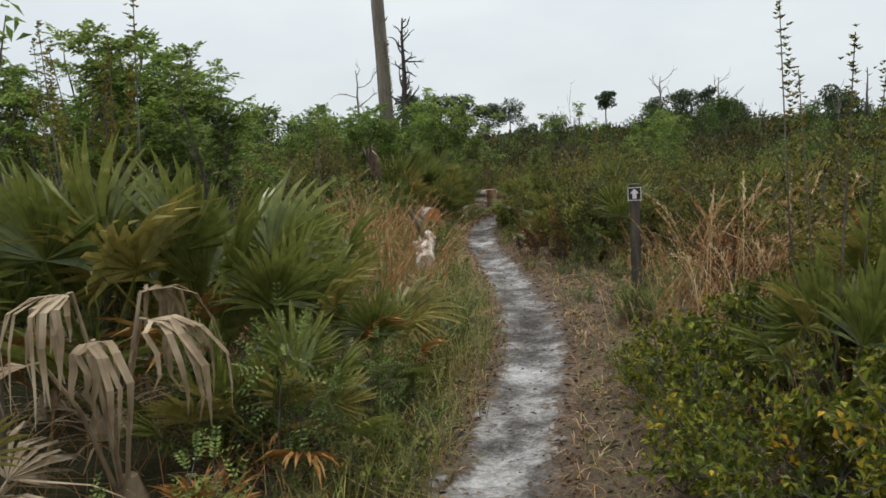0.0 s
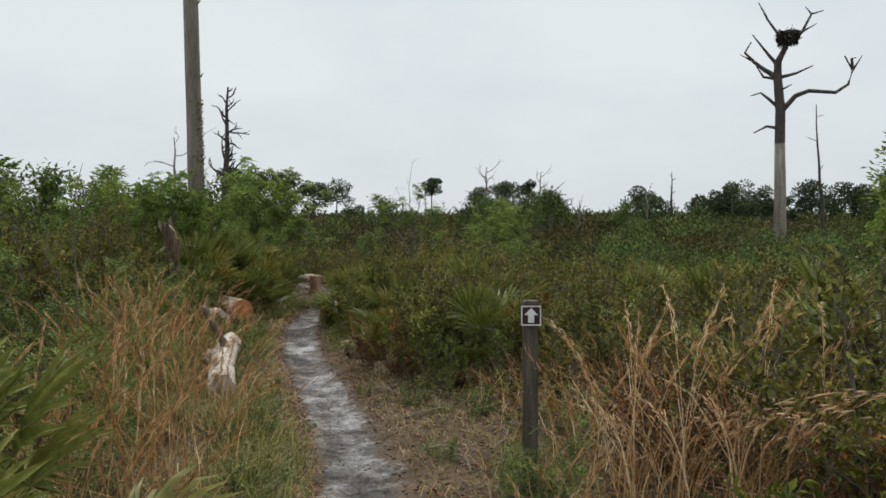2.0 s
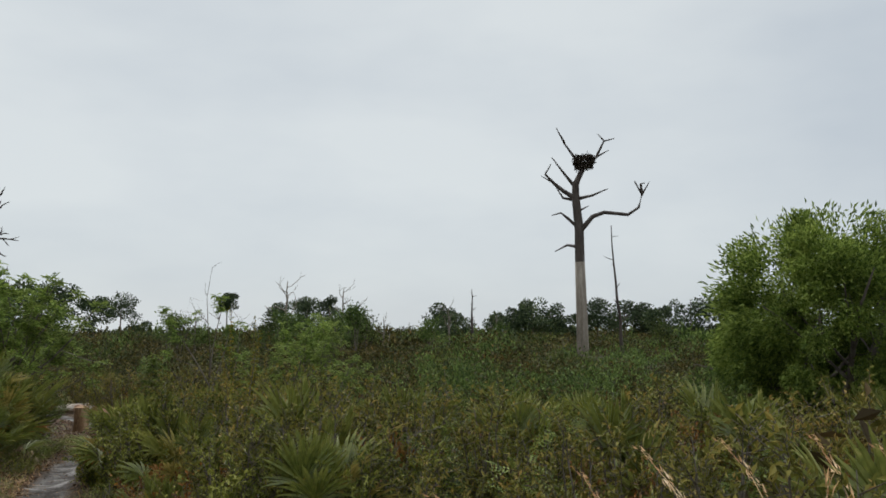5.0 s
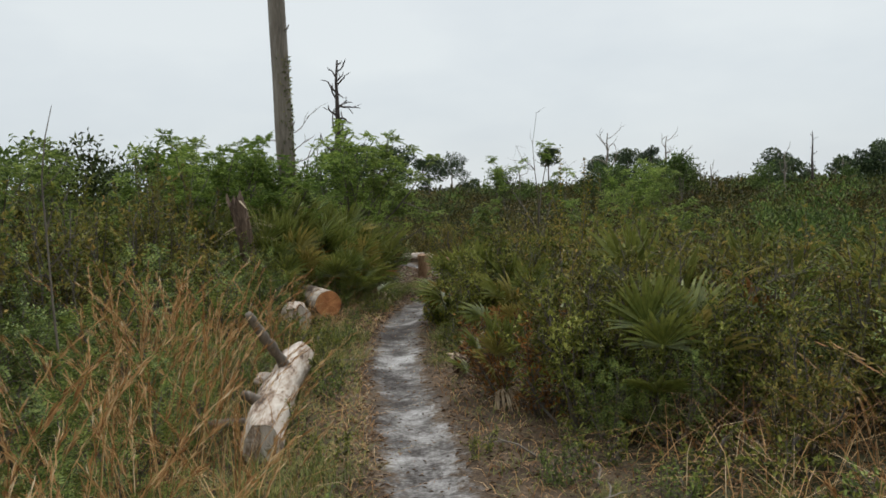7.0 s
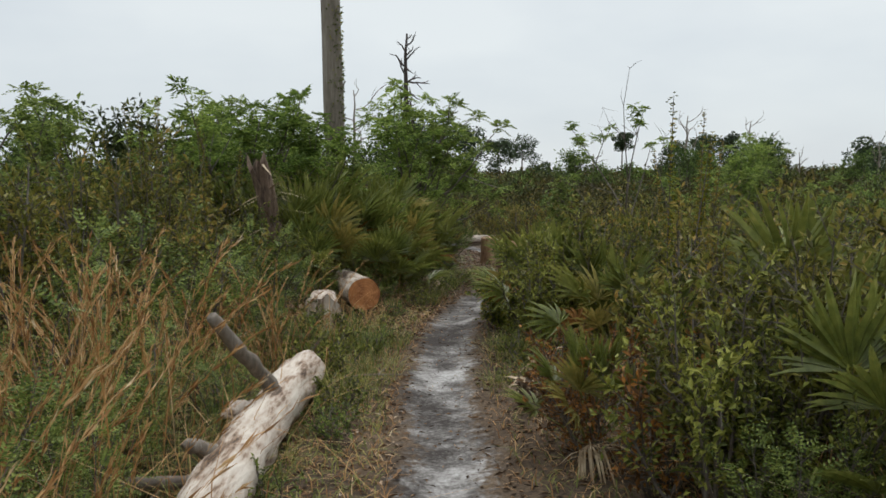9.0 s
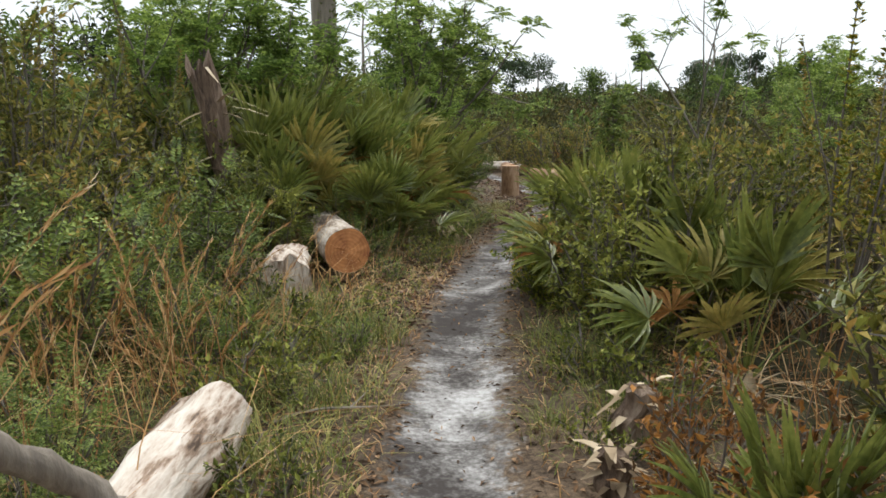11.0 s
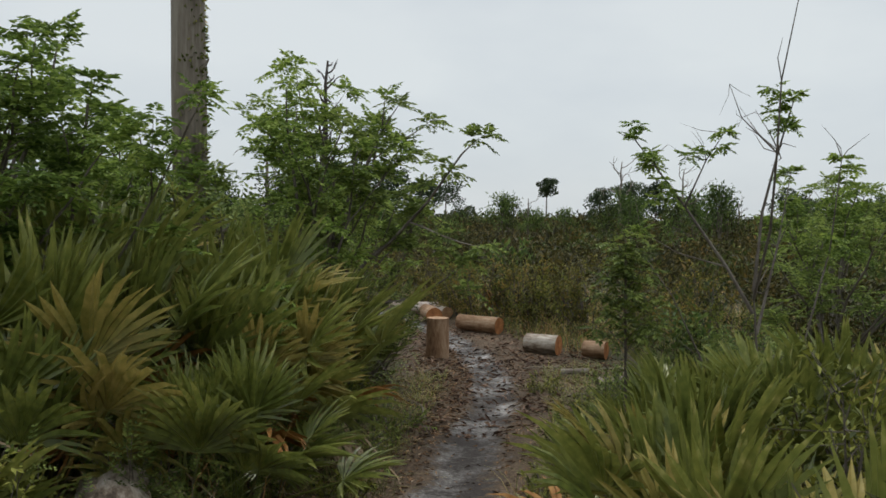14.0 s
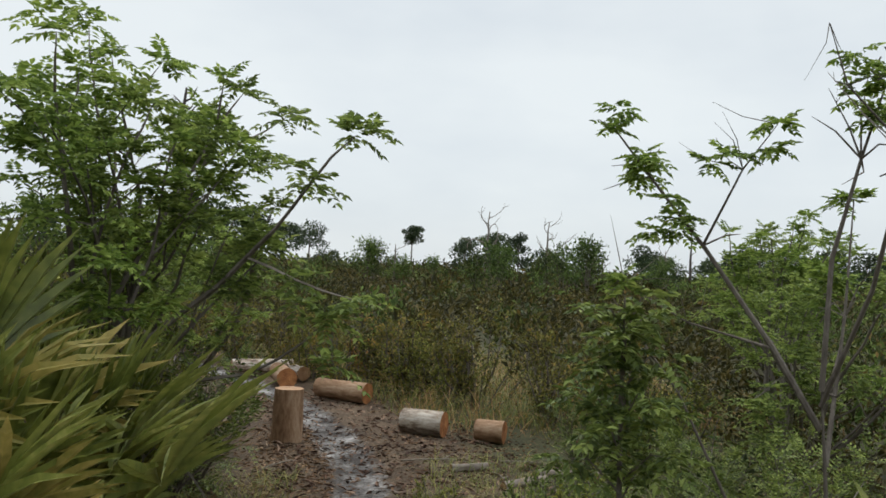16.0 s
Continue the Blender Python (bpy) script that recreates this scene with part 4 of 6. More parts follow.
def bark_stub(x, y, h, r, label, lean=(0.1, 0)):
    """A rotten trunk, fluted and broken off raggedly, with strips of bark peeling from it."""
    root = thing("dead_stump", label, "stump", "dead stumps")
    g = Geo()
    n, sides, v = 22, 18, []
    for i in range(n + 1):
        f = i / n
        for k in range(sides):
            a = 6.2832 * k / sides
            rough = 1 + 0.28 * noise.noise((math.cos(a) * 1.8 + x, math.sin(a) * 1.8, f * h * 2.2)) + 0.16 * noise.noise((math.cos(a) * 5, math.sin(a) * 5 + x, f * h * 7))
            rr = r * (1 - 0.25 * f) * rough
            top = h * 0.16 * noise.noise((math.cos(a) * 2.5, math.sin(a) * 2.5, x)) * f ** 6
            v.append((lean[0] * f * h + math.cos(a) * rr + 0.02 * math.sin(f * 9), lean[1] * f * h + math.sin(a) * rr, -0.05 + h * f + top))
    k = np.arange(sides)
    v.append((lean[0] * h, lean[1] * h, h * 0.9))
    g.put(v, np.concatenate([np.column_stack((i * sides + k, i * sides + (k + 1) % sides, (i + 1) * sides + (k + 1) % sides, (i + 1) * sides + k)) for i in range(n)]),
          [(n * sides + j, n * sides + (j + 1) % sides, (n + 1) * sides) for j in range(sides)])
    part("trunk", g, M_ROT, root)
    s = Geo()
    for _ in range(34):
        f, a = rng.uniform(0.35, 1), rng.uniform(0, 6.28)
        p = np.array([[lean[0] * f * h + math.cos(a) * r * 0.8, lean[1] * f * h + math.sin(a) * r * 0.8, h * f]])
        s.blades(p, np.array([[math.cos(a) * 0.8, math.sin(a) * 0.8, rng.uniform(-0.9, 0.8)]]), rng.uniform(0.1, 0.3) * min(1, h), rng.uniform(0.015, 0.04), 0.5)
    tagged(part("torn_bark", s, M_FROND_D, root), kind="stuff")
    root.matrix_basis = at(x, y)
    return root


bark_stub(-0.86, 14.95, 1.5, 0.115, "dark broken dead palmetto trunk, leaning", (-0.26, -0.05))
bark_stub(1.18, 11.7, 0.26, 0.07, "low dark rotten stump beside the trail", (0.2, 0.0))
bark_stub(1.12, 11.3, 0.2, 0.06, "low dark rotten stump beside the trail", (-0.3, 0.1))


# ---------------------------------------------------------------- tall dead trunks and the nest tree
def polar(az, dist):
    return 0.2 + dist * math.sin(radians(az)), 3.64 + dist * math.cos(radians(az))


def bare_pole(x, y):
    root = thing("bare_snag", "tall bare grey dead pine trunk with vines", "dead tree")
    g = Geo()
    n, s = 40, 16
    v = []
    for i in range(n + 1):
        f = i / n
        z = -0.5 + 13.5 * f
        for k in range(s):
            a = 6.2832 * k / s
            rr = 0.172 * (1 - 0.28 * f) * (1 + 0.06 * noise.noise((math.cos(a) * 2, math.sin(a) * 2, z * 0.9)))
            v.append((math.cos(a) * rr - 0.016 * z, math.sin(a) * rr, z))
    k = np.arange(s)
    g.put(v, np.concatenate([np.column_stack((i * s + k, i * s + (k + 1) % s, (i + 1) * s + (k + 1) % s, (i + 1) * s + k)) for i in range(n)]))
    part("trunk", g, M_SNAG, root, smooth=True)
    vine = Geo()
    m = 420
    a, z = rng.normal(-0.5, 0.7, m), rng.uniform(0.3, 4.2, m) ** 1.0
    p = np.column_stack((np.cos(a) * 0.15 - 0.016 * z, np.sin(a) * 0.15, z))
    vine.leaves(p, np.column_stack((np.cos(a), np.sin(a), rng.normal(0, 0.8, m))), rng.normal(0, 1, (m, 3)), rng.uniform(0.03, 0.07, m), 0.03)
    part("vine", vine, M_YELLOW, root, "climbing vine leaves")
    for z in (2.9, 4.6, 6.1):
        st = Geo()
        o = -0.016 * z
        st.tube([(o + 0.04, -0.03, z - 0.02), (o + 0.17, -0.12, z + 0.05), (o + 0.21, -0.13, z + 0.12)], [0.03, 0.02, 0.008], 5)
        part("branch_stub", st, M_SNAG, root)
    root.matrix_basis = at(x, y)


bare_pole(-1.12, 19.93)


def nest_tree(x, y):
    """The old snag with crooked limbs and a big stick nest in its top fork."""
    u = 0.0311
    root = thing("nest_snag", "tall dead pine with crooked limbs, bleached below", "dead tree")

    def pt(px, py, depth=0.0):
        return np.array([(px - 1030) * u, depth, (540 - py) * u])

    low, high = Geo(), Geo()
    low.tube([pt(1030, 605), pt(1029, 500), pt(1027, 400)], [0.33, 0.3, 0.26], 12)
    part("lower_trunk", low, M_SNAG, root, "bleached grey lower trunk", True)
    high.tube([pt(1027, 400), pt(1027, 345, 0.1), pt(1022, 290, 0.0), pt(1022, 265, -0.1), pt(1034, 240, 0)], [0.26, 0.25, 0.22, 0.19, 0.15], 10)
    part("upper_trunk", high, M_SNAG_DARK, root, "dark rusty upper trunk", True)
    limbs = [
        [(1030, 345), (1050, 322), (1070, 315), (1110, 320), (1128, 308), (1134, 286), (1122, 262)],
        [(1134, 286), (1148, 262)], [(1134, 284), (1132, 268), (1138, 268)],
        [(1022, 290), (1000, 275), (985, 262), (970, 245), (980, 228)], [(985, 262), (962, 246)],
        [(1020, 268), (1002, 245), (982, 218)], [(1020, 292), (1000, 288), (988, 268)],
        [(1034, 240), (1020, 215), (1004, 190), (990, 160)], [(1004, 190), (998, 178)],
        [(1036, 238), (1058, 218), (1072, 190), (1090, 186)], [(1072, 190), (1062, 175)],
        [(1026, 290), (1050, 286), (1076, 276)], [(1024, 340), (1008, 324), (996, 314), (980, 318)],
        [(1024, 374), (1006, 370), (985, 380)], [(1030, 310), (1044, 304)], [(1058, 218), (1080, 206)],
    ]
    for i, li in enumerate(limbs):
        g = Geo()
        r0 = 0.14 if len(li) > 4 else 0.1 if len(li) > 2 else 0.06
        dp = [0.3 * math.sin(i * 2.1) * k / len(li) for k in range(len(li))]
        g.tube([pt(a, b, d * 2) for (a, b), d in zip(li, dp)], [r0 * (1 - 0.75 * k / (len(li) - 1)) for k in range(len(li))], 6)
        part("limb", g, M_SNAG_DARK, root)
    root.matrix_basis = pose(x, y, 0.8, 0, 0, -36)
    nest = thing("bird_nest", "large dark stick nest in the fork of a dead pine", "nest")
    g = Geo()
    c = pt(1037, 224)
    for _ in range(420):
        a, b, f = rng.uniform(0, 6.28), rng.uniform(-1, 0.6), rng.uniform(0.5, 1) ** 0.5
        rr = 0.56 * math.sqrt(max(0, 1 - (b * 0.8) ** 2)) * f
        p = c + np.array([math.cos(a) * rr, math.sin(a) * rr, b * 0.42])
        d = np.array([-math.sin(a), math.cos(a), rng.normal(0, 0.4)]) + rng.normal(0, 0.4, 3)
        d *= rng.uniform(0.12, 0.33) / np.linalg.norm(d)
        g.tube([p - d, p + d], [0.022, 0.012], 3, False)
    part("sticks", g, M_NEST, nest)
    nest.matrix_basis = root.matrix_basis.copy()


nest_tree(*polar(35.9, 45))


def place_far(ob, az, dist, z=-0.45, turn=0.0):
    x, y = polar(az, dist)
    ob.matrix_basis = pose(x, y, z, 0, 0, turn)
    return ob


rng = np.random.default_rng(11)
x0, y0 = -2.35, 60.0
dark = dead_tree(rng, "tall dark dead pine with short broken limbs", 10.6, 20, M_SNAG_DARK, 0.34, True, "dead_tree", 0.42, 0.11)
dark.matrix_basis = pose(x0, y0, -0.45, 0, 2, 0)
place_far(dead_tree(rng, "pale forked dead tree with bare branches", 7.6, 7, M_SNAG, 0.19, True, "dead_tree", 0.3, 0.38), -5.7, 62)
place_far(dead_tree(rng, "thin leaning dead pine with few twigs", 7.6, 6, M_SNAG_DARK, 0.12, False, "dead_tree", 0.3, 0.1, -0.1), 38.6, 46)
for az, el, dist, kind in ((15.8, 3.4, 78, 0), (19.6, 3.0, 84, 0), (22.4, 1.0, 70, 1), (28.5, 2.9, 95, 2), (26.9, 1.6, 90, 0), (30.2, 1.1, 85, 1), (9.9, 1.0, 60, 1)):
    h = 1.9 + dist * math.tan(radians(el))
    place_far(dead_tree(rng, "bare grey dead tree with forked limbs", h, (6, 4, 9)[kind], M_SNAG if kind < 2 else M_SNAG_DARK, 0.024 * h + 0.05, kind < 2, "dead_tree", (0.5, 0.4, 0.25)[kind], (0.34, 0.3, 0.12)[kind]), az, dist)

# far pines: bearing, height angle, distance, crown radius, where the crown begins
PINES = ((-1.2, 3.4, 75, 2.6, 0.3), (1.4, 2.9, 110, 3.6, 0.45), (3.6, 2.0, 130, 2.6, 0.4), (5.2, 2.35, 150, 3.7, 0.5), (6.3, 0.7, 150, 2.2, 0.2),
         (11.85, 2.5, 160, 2.4, 0.62), (16.6, 2.0, 150, 2.6, 0.35), (17.2, 2.2, 130, 2.4, 0.3), (15.2, 1.7, 140, 2.6, 0.35), (18.7, 2.3, 140, 2.3, 0.35), (20.2, 1.2, 120, 2.6, 0.2),
         (26.5, 1.6, 120, 2.6, 0.2), (27.4, 1.2, 110, 2.6, 0.2), (30.5, 1.0, 120, 2.6, 0.15), (31.6, 1.5, 115, 2.4, 0.2), (32.7, 2.1, 115, 2.9, 0.3), (33.9, 1.7, 118, 2.8, 0.3),
         (35.2, 1.1, 120, 2.5, 0.2), (37.1, 1.9, 120, 2.8, 0.3), (38.9, 1.8, 118, 3.0, 0.3), (40.2, 1.5, 118, 2.4, 0.3), (41.3, 1.4, 115, 2.4, 0.25), (43.2, 2.2, 110, 3.0, 0.2), (45.5, 2.0, 110, 3.2, 0.2),
         (-9.5, 1.7, 120, 3.0, 0.3), (-13.5, 1.6, 120, 3.0, 0.3), (-17, 2.0, 110, 3.4, 0.3), (-21, 1.6, 115, 3.0, 0.3), (-26, 1.8, 110, 3.2, 0.3), (-31, 2.0, 110, 3.4, 0.3), (50, 1.9, 110, 3.4, 0.2), (55, 2.2, 105, 3.4, 0.2), (60, 2.0, 110, 3.4, 0.2))
for az, el, dist, cr, cf in PINES:
    h = 1.9 + dist * math.tan(radians(el))
    lab = "round-topped dark pine with a bare straight trunk" if cf > 0.4 else "dark green pine on the skyline"
    place_far(pine(rng, lab, h, cr, cf, M_PINE, 12, 2000, 0.40, 0.5 if cf > 0.4 else 0.75), az, dist, -0.45, rng.uniform(0, 360))


# ---------------------------------------------------------------- the big leafy tree
def round_tree(x, y, h, r):
    root = thing("leafy_tree", "round bushy light green tree above the scrub", "tree")
    wood, crown, tips = Geo(), Geo(), []
    for i in range(5):
        a = i * 1.26
        branch_out(rng, wood, np.array([0.1 * math.cos(a), 0.1 * math.sin(a), -0.1]), np.array([0.5 * math.cos(a), 0.5 * math.sin(a), 1.0]), h * 0.42, 0.07, 2, tips, 0.25, 0.1)
    part("trunk", wood, M_STEM, root)
    lump = rand_dirs(rng, 150) * (rng.uniform(0.3, 1, 150) ** 0.45)[:, None] * np.array([r, r, h * 0.5]) + np.array([0, 0, h * 0.48])
    for c in lump:
        m = 640
        s = r * rng.uniform(0.14, 0.24)
        off = rand_dirs(rng, m) * (rng.uniform(0, 1, m) ** 0.5)[:, None] * s
        p = c + off
        p = p[p[:, 2] > 0.15]
        crown.leaves(p, rng.normal(0, 0.6, p.shape) + (p - np.array([0, 0, h * 0.45])) * 0.6, rng.normal(0, 0.6, p.shape) + np.array([0, 0, 1]), rng.uniform(0.055, 0.105, len(p)), 0.034)
    m = 700
    d = rand_dirs(rng, m)
    d[:, 2] = np.abs(d[:, 2])
    p = d * np.array([r, r, h * 0.47]) * rng.uniform(1.0, 1.18, m)[:, None] + np.array([0, 0, h * 0.52])
    crown.leaves(p, d + rng.normal(0, 0.4, (m, 3)), rng.normal(0, 1, (m, 3)), 0.13, 0.04)
    part("crown", crown, M_TREE, root)
    root.matrix_basis = at(x, y)


round_tree(12.45, 13.9, 3.5, 1.82)


# ---------------------------------------------------------------- plant stock: one of each, then copies
rng = np.random.default_rng(23)
FRONDS = {
    "green": [frond_mesh(rng, M_FROND, droop=rng.uniform(0.02, 0.22), cup=rng.uniform(0.05, 0.3), spread=rng.uniform(80, 112)) for _ in range(7)] + [frond_mesh(rng, M_FROND_Y, droop=0.35)],
    "young": [frond_mesh(rng, M_FROND, 15, 42, 0.56, 0.6, 0.02, 0.2), frond_mesh(rng, M_FROND, 18, 60, 0.52, 0.65, 0.05, 0.3)],
    "old": [frond_mesh(rng, M_FROND_D, 22, 75, 0.5, 0.5, 2.1, 0.1, ragged=0.35, arch=0.25, slim=0.55), frond_mesh(rng, M_FROND_O, 19, 100, 0.46, 0.7, 0.4, 0.2, ragged=0.15), frond_mesh(rng, M_FROND_Y, 19, 100, 0.46, 0.7, 0.4, 0.2)],
}
YELLOWISH = dict(FRONDS, green=FRONDS["green"][:6] + [frond_mesh(rng, M_FROND_Y, droop=0.2)])
PALM = [palmetto(rng, "saw palmetto with dark green fan fronds", n, k, 1.0) for n, k in ((15, FRONDS), (13, FRONDS), (15, YELLOWISH), (12, YELLOWISH))]
PALE = {"green": [FRONDS["old"][0]], "young": [FRONDS["old"][0], FRONDS["old"][2]], "old": [FRONDS["old"][0]]}
PALM_DEAD = palmetto(rng, "dead saw palmetto with drooping tan fronds", 8, PALE, 0.95, 52.0)
ORANGE = {"green": [FRONDS["old"][1], FRONDS["green"][2]], "young": [FRONDS["old"][1]], "old": [FRONDS["old"][1]]}
PALM_ORANGE = palmetto(rng, "saw palmetto with bright orange dying fronds", 8, ORANGE, 0.75)

OAK = [shrub(rng, "scrub_oak", "leafy green scrub oak shrub", 1.1, 0.6, 13, 17, 12, (0.048, 0.022), M_OAK) for _ in range(3)]
FEATHER = [shrub(rng, "feathery_shrub", "soft green shrub with feathery compound leaves", 0.95, 0.5, 11, 8, 4, (0.038, 0.0155), M_FEATHER, "pinnate") for _ in range(3)]
OLIVE = [shrub(rng, "olive_shrub", "olive brown small-leaved scrub shrub", 1.1, 0.6, 14, 16, 11, (0.048, 0.021), M_OLIVE) for _ in range(3)]
RUST = [shrub(rng, "rusty_shrub", "low rusty brown shrub with small leaves", 0.7, 0.4, 11, 12, 11, (0.038, 0.017), M_RUST) for _ in range(2)]
YELLOW = [shrub(rng, "yellow_green_shrub", "low yellow-green shrub with glossy leaves", 0.6, 0.38, 12, 11, 13, (0.045, 0.022), M_YELLOW, "plain", 0.1) for _ in range(2)]
TALL = [sapling(rng, "tall leafy shrub with thin grey stems", 2.2, 4, (0.05, 0.021), 9, m, 2, name="tall_shrub", category="shrub", cluster=0.13, group="tall shrubs", spread=0.42, bare=0.42, fork=(1, 2), compound=True) for m in (M_SUMAC, M_BRIGHT, M_SUMAC, M_BRIGHT)]
STRAW = [tuft(rng, "broomsedge_tuft", "tuft of dry orange broomsedge grass", 25, 0.86, 0.55, M_STRAW, 0.004, 0.02, 0.22) for _ in range(3)]
PLUME = tuft(rng, "plume_grass", "tall dry grass with pale arching plumes", 20, 1.12, 0.5, M_PLUME, 0.004, 0.034, 0.5, lean=0.14)
GRASS = [tuft(rng, "grass_tuft", "tuft of green wiry grass", 170, 0.36, 0.4, M_GRASS, 0.005, 0, 0.6) for _ in range(3)]
WEED = [shrub(rng, "low_weed", "low green weed beside the trail", 0.24, 0.2, 8, 6, 9, (0.032, 0.016), m, "plain", 0.05, "low weeds") for m in (M_FEATHER, M_OAK)]
FENNEL = [spire(rng, "tall narrow dog fennel spikes", 1.9, 3, m) for m in (M_OLIVE, M_YELLOW)]
STOCK = [*PALM, PALM_DEAD, PALM_ORANGE, *OAK, *FEATHER, *OLIVE, *RUST, *YELLOW, *TALL, *STRAW, PLUME, *GRASS, *WEED, *FENNEL]
used = set()


def plant(kind, x, y, scale=1.0, turn=None, dz=-0.02):
    """Plant one of a kind; the first of each is the stock plant itself."""
    ob = kind[int(rng.integers(len(kind)))] if isinstance(kind, list) else kind
    turn = rng.uniform(0, 360) if turn is None else turn
    if ob.name in used:
        return put_copy(ob, x, y, turn, scale, dz)
    used.add(ob.name)
    ob.matrix_basis = at(x, y, turn, 1.0, dz)
    ob.scale = (scale,) * 3
    return ob


def plants(kind, spots):
    for x, y, s in spots:
        plant(kind, x, y, s)


# left of the trail
plants(PALM[:2], [(-1.3, 4.3, 1.12), (-1.85, 4.2, 1.2), (-0.85, 4.3, 0.85), (-0.42, 4.5, 0.55), (-2.3, 4.6, 1.15), (-0.9, 5.1, 0.95), (-2.6, 3.6, 1.1), (-1.9, 5.4, 0.95)])
plants(PALM[3:], [(-0.72, 3.45, 0.62), (-1.05, 3.5, 0.6)])
plants(PALM_DEAD, [(-1.75, 2.7, 0.7)])
hanging_palmetto(rng, -1.32, 3.1, ((0.24, -0.2, 0.86, -20, 0.34), (-0.04, -0.2, 0.97, -110, 0.36), (-0.2, -0.22, 0.72, -150, 0.34), (0.05, -0.25, 0.8, -60, 0.3), (0.1, 0.2, 0.9, 60, 0.34)))
plants(PALM_ORANGE, [(-0.82, 2.55, 0.55)])
plants(FEATHER, [(-0.95, 2.35, 0.6), (-0.78, 3.35, 0.74), (-0.5, 3.9, 0.55), (-1.1, 3.6, 0.75), (-0.3, 4.2, 0.45)])
plants(STRAW, [(-0.75, 9.5, 1.05), (-0.9, 10.3, 1.1), (-1.15, 10.9, 1.15), (-0.6, 9.2, 0.9), (-0.55, 5.5, 1.0), (-0.75, 6.2, 1.05), (-0.3, 6.3, 0.8), (-0.55, 7.0, 1.0), (-0.25, 7.4, 0.85), (-0.9, 7.2, 1.1), (-0.45, 8.0, 1.0), (-0.15, 8.4, 0.8), (-0.8, 8.4, 1.0), (-0.6, 9.0, 0.8), (-1.0, 10.6, 1.05), (-1.2, 11.0, 1.1), (-1.35, 10.4, 1.1), (-0.95, 10.1, 0.8), (-1.45, 9.7, 1.0), (-1.1, 8.0, 1.1), (-1.3, 6.6, 1.0), (-0.45, 12.0, 0.85), (-0.7, 12.3, 0.8), (-0.95, 12.0, 0.95), (-1.0, 11.6, 0.8)])
plants(GRASS, [(-0.15, 4.2, 1.0), (-0.1, 4.9, 1.2), (0.02, 5.5, 1.2), (-0.25, 5.2, 1.3), (0.1, 6.2, 1.2), (-0.05, 6.8, 1.2), (0.15, 7.2, 1.1), (0.08, 7.9, 1.0), (-0.1, 8.5, 1.0), (0.12, 9.0, 0.8), (-0.3, 3.6, 1.1), (-0.4, 3.1, 1.1), (-0.5, 2.5, 1.1), (0.02, 11.5, 0.9), (0.1, 12.1, 0.8), (0.0, 12.7, 0.9), (-0.15, 13.2, 1.0), (-0.45, 13.0, 1.1), (0.18, 13.0, 0.7), (-0.6, 12.6, 1.0), (-0.25, 12.2, 0.9), (-0.8, 13.1, 1.0)])
plants(WEED, [(-0.2, 5.0, 1.0), (0.0, 5.8, 1.0), (0.05, 6.6, 1.0), (-0.15, 7.6, 1.0), (0.1, 8.2, 0.9), (-0.15, 4.5, 0.9), (-0.25, 3.9, 0.9), (-0.3, 3.2, 1.0), (-0.35, 12.9, 1.1), (-0.5, 12.5, 1.2), (-0.2, 12.5, 0.9), (-0.65, 12.9, 1.2), (-0.1, 12.2, 1.0), (-0.3, 11.95, 1.1), (0.05, 12.7, 0.8), (-0.55, 13.3, 1.2), (0.05, 13.4, 0.8), (0.1, 10.8, 0.8), (0.05, 11.2, 0.9), (0.1, 14.4, 0.7), (-0.05, 9.8, 0.8), (0.15, 9.3, 0.7)])
plants(FEATHER, [(-0.8, 9.9, 0.55), (-0.95, 10.9, 0.65), (-0.6, 8.3, 0.5), (-0.55, 11.0, 0.45), (-1.2, 9.0, 0.75), (-1.5, 10.2, 0.8), (-0.95, 7.7, 0.7), (-1.3, 7.6, 1.0), (-1.7, 8.6, 1.05), (-1.6, 6.4, 1.0), (-1.9, 10.0, 1.05), (-1.2, 12.4, 1.0), (-1.6, 11.2, 1.05), (-1.3, 13.4, 1.05), (-0.9, 13.5, 0.9), (-1.8, 12.6, 1.1), (-2.3, 11.6, 1.1), (-1.9, 13.9, 1.1), (-2.2, 9.0, 1.1), (-0.35, 15.25, 0.7), (0.05, 16.0, 0.65)])
plants(OAK, [(-1.6, 14.6, 1.15), (-2.2, 14.8, 1.3), (-2.7, 13.6, 1.3), (-2.6, 7.2, 1.1), (-2.3, 6.2, 1.1), (-3.1, 8.0, 1.2), (-2.9, 10.2, 1.15), (-3.4, 12.0, 1.2), (-1.5, 16.2, 1.3), (-2.3, 16.6, 1.35), (-1.1, 15.6, 1.1), (-0.2, 17.6, 1.15), (-0.8, 17.9, 1.3), (-1.7, 17.6, 1.3), (0.2, 18.2, 1.0), (-0.5, 19.3, 1.35), (0.15, 20.2, 1.1), (-0.6, 20.6, 1.2), (0.3, 21.6, 0.9), (-3.2, 15.2, 1.4), (-3.4, 17.5, 1.4), (-3.8, 9.4, 1.2), (-4.2, 7.4, 1.2)])
plants(OLIVE, [(-1.9, 15.4, 1.3), (-1.2, 13.0, 0.95), (-2.8, 12.6, 1.15), (-2.1, 13.2, 1.2), (-3.6, 14.0, 1.2), (-1.75, 7.4, 0.9), (-2.4, 5.4, 1.0), (-3.2, 5.6, 1.1), (-3.2, 6.6, 1.1)])
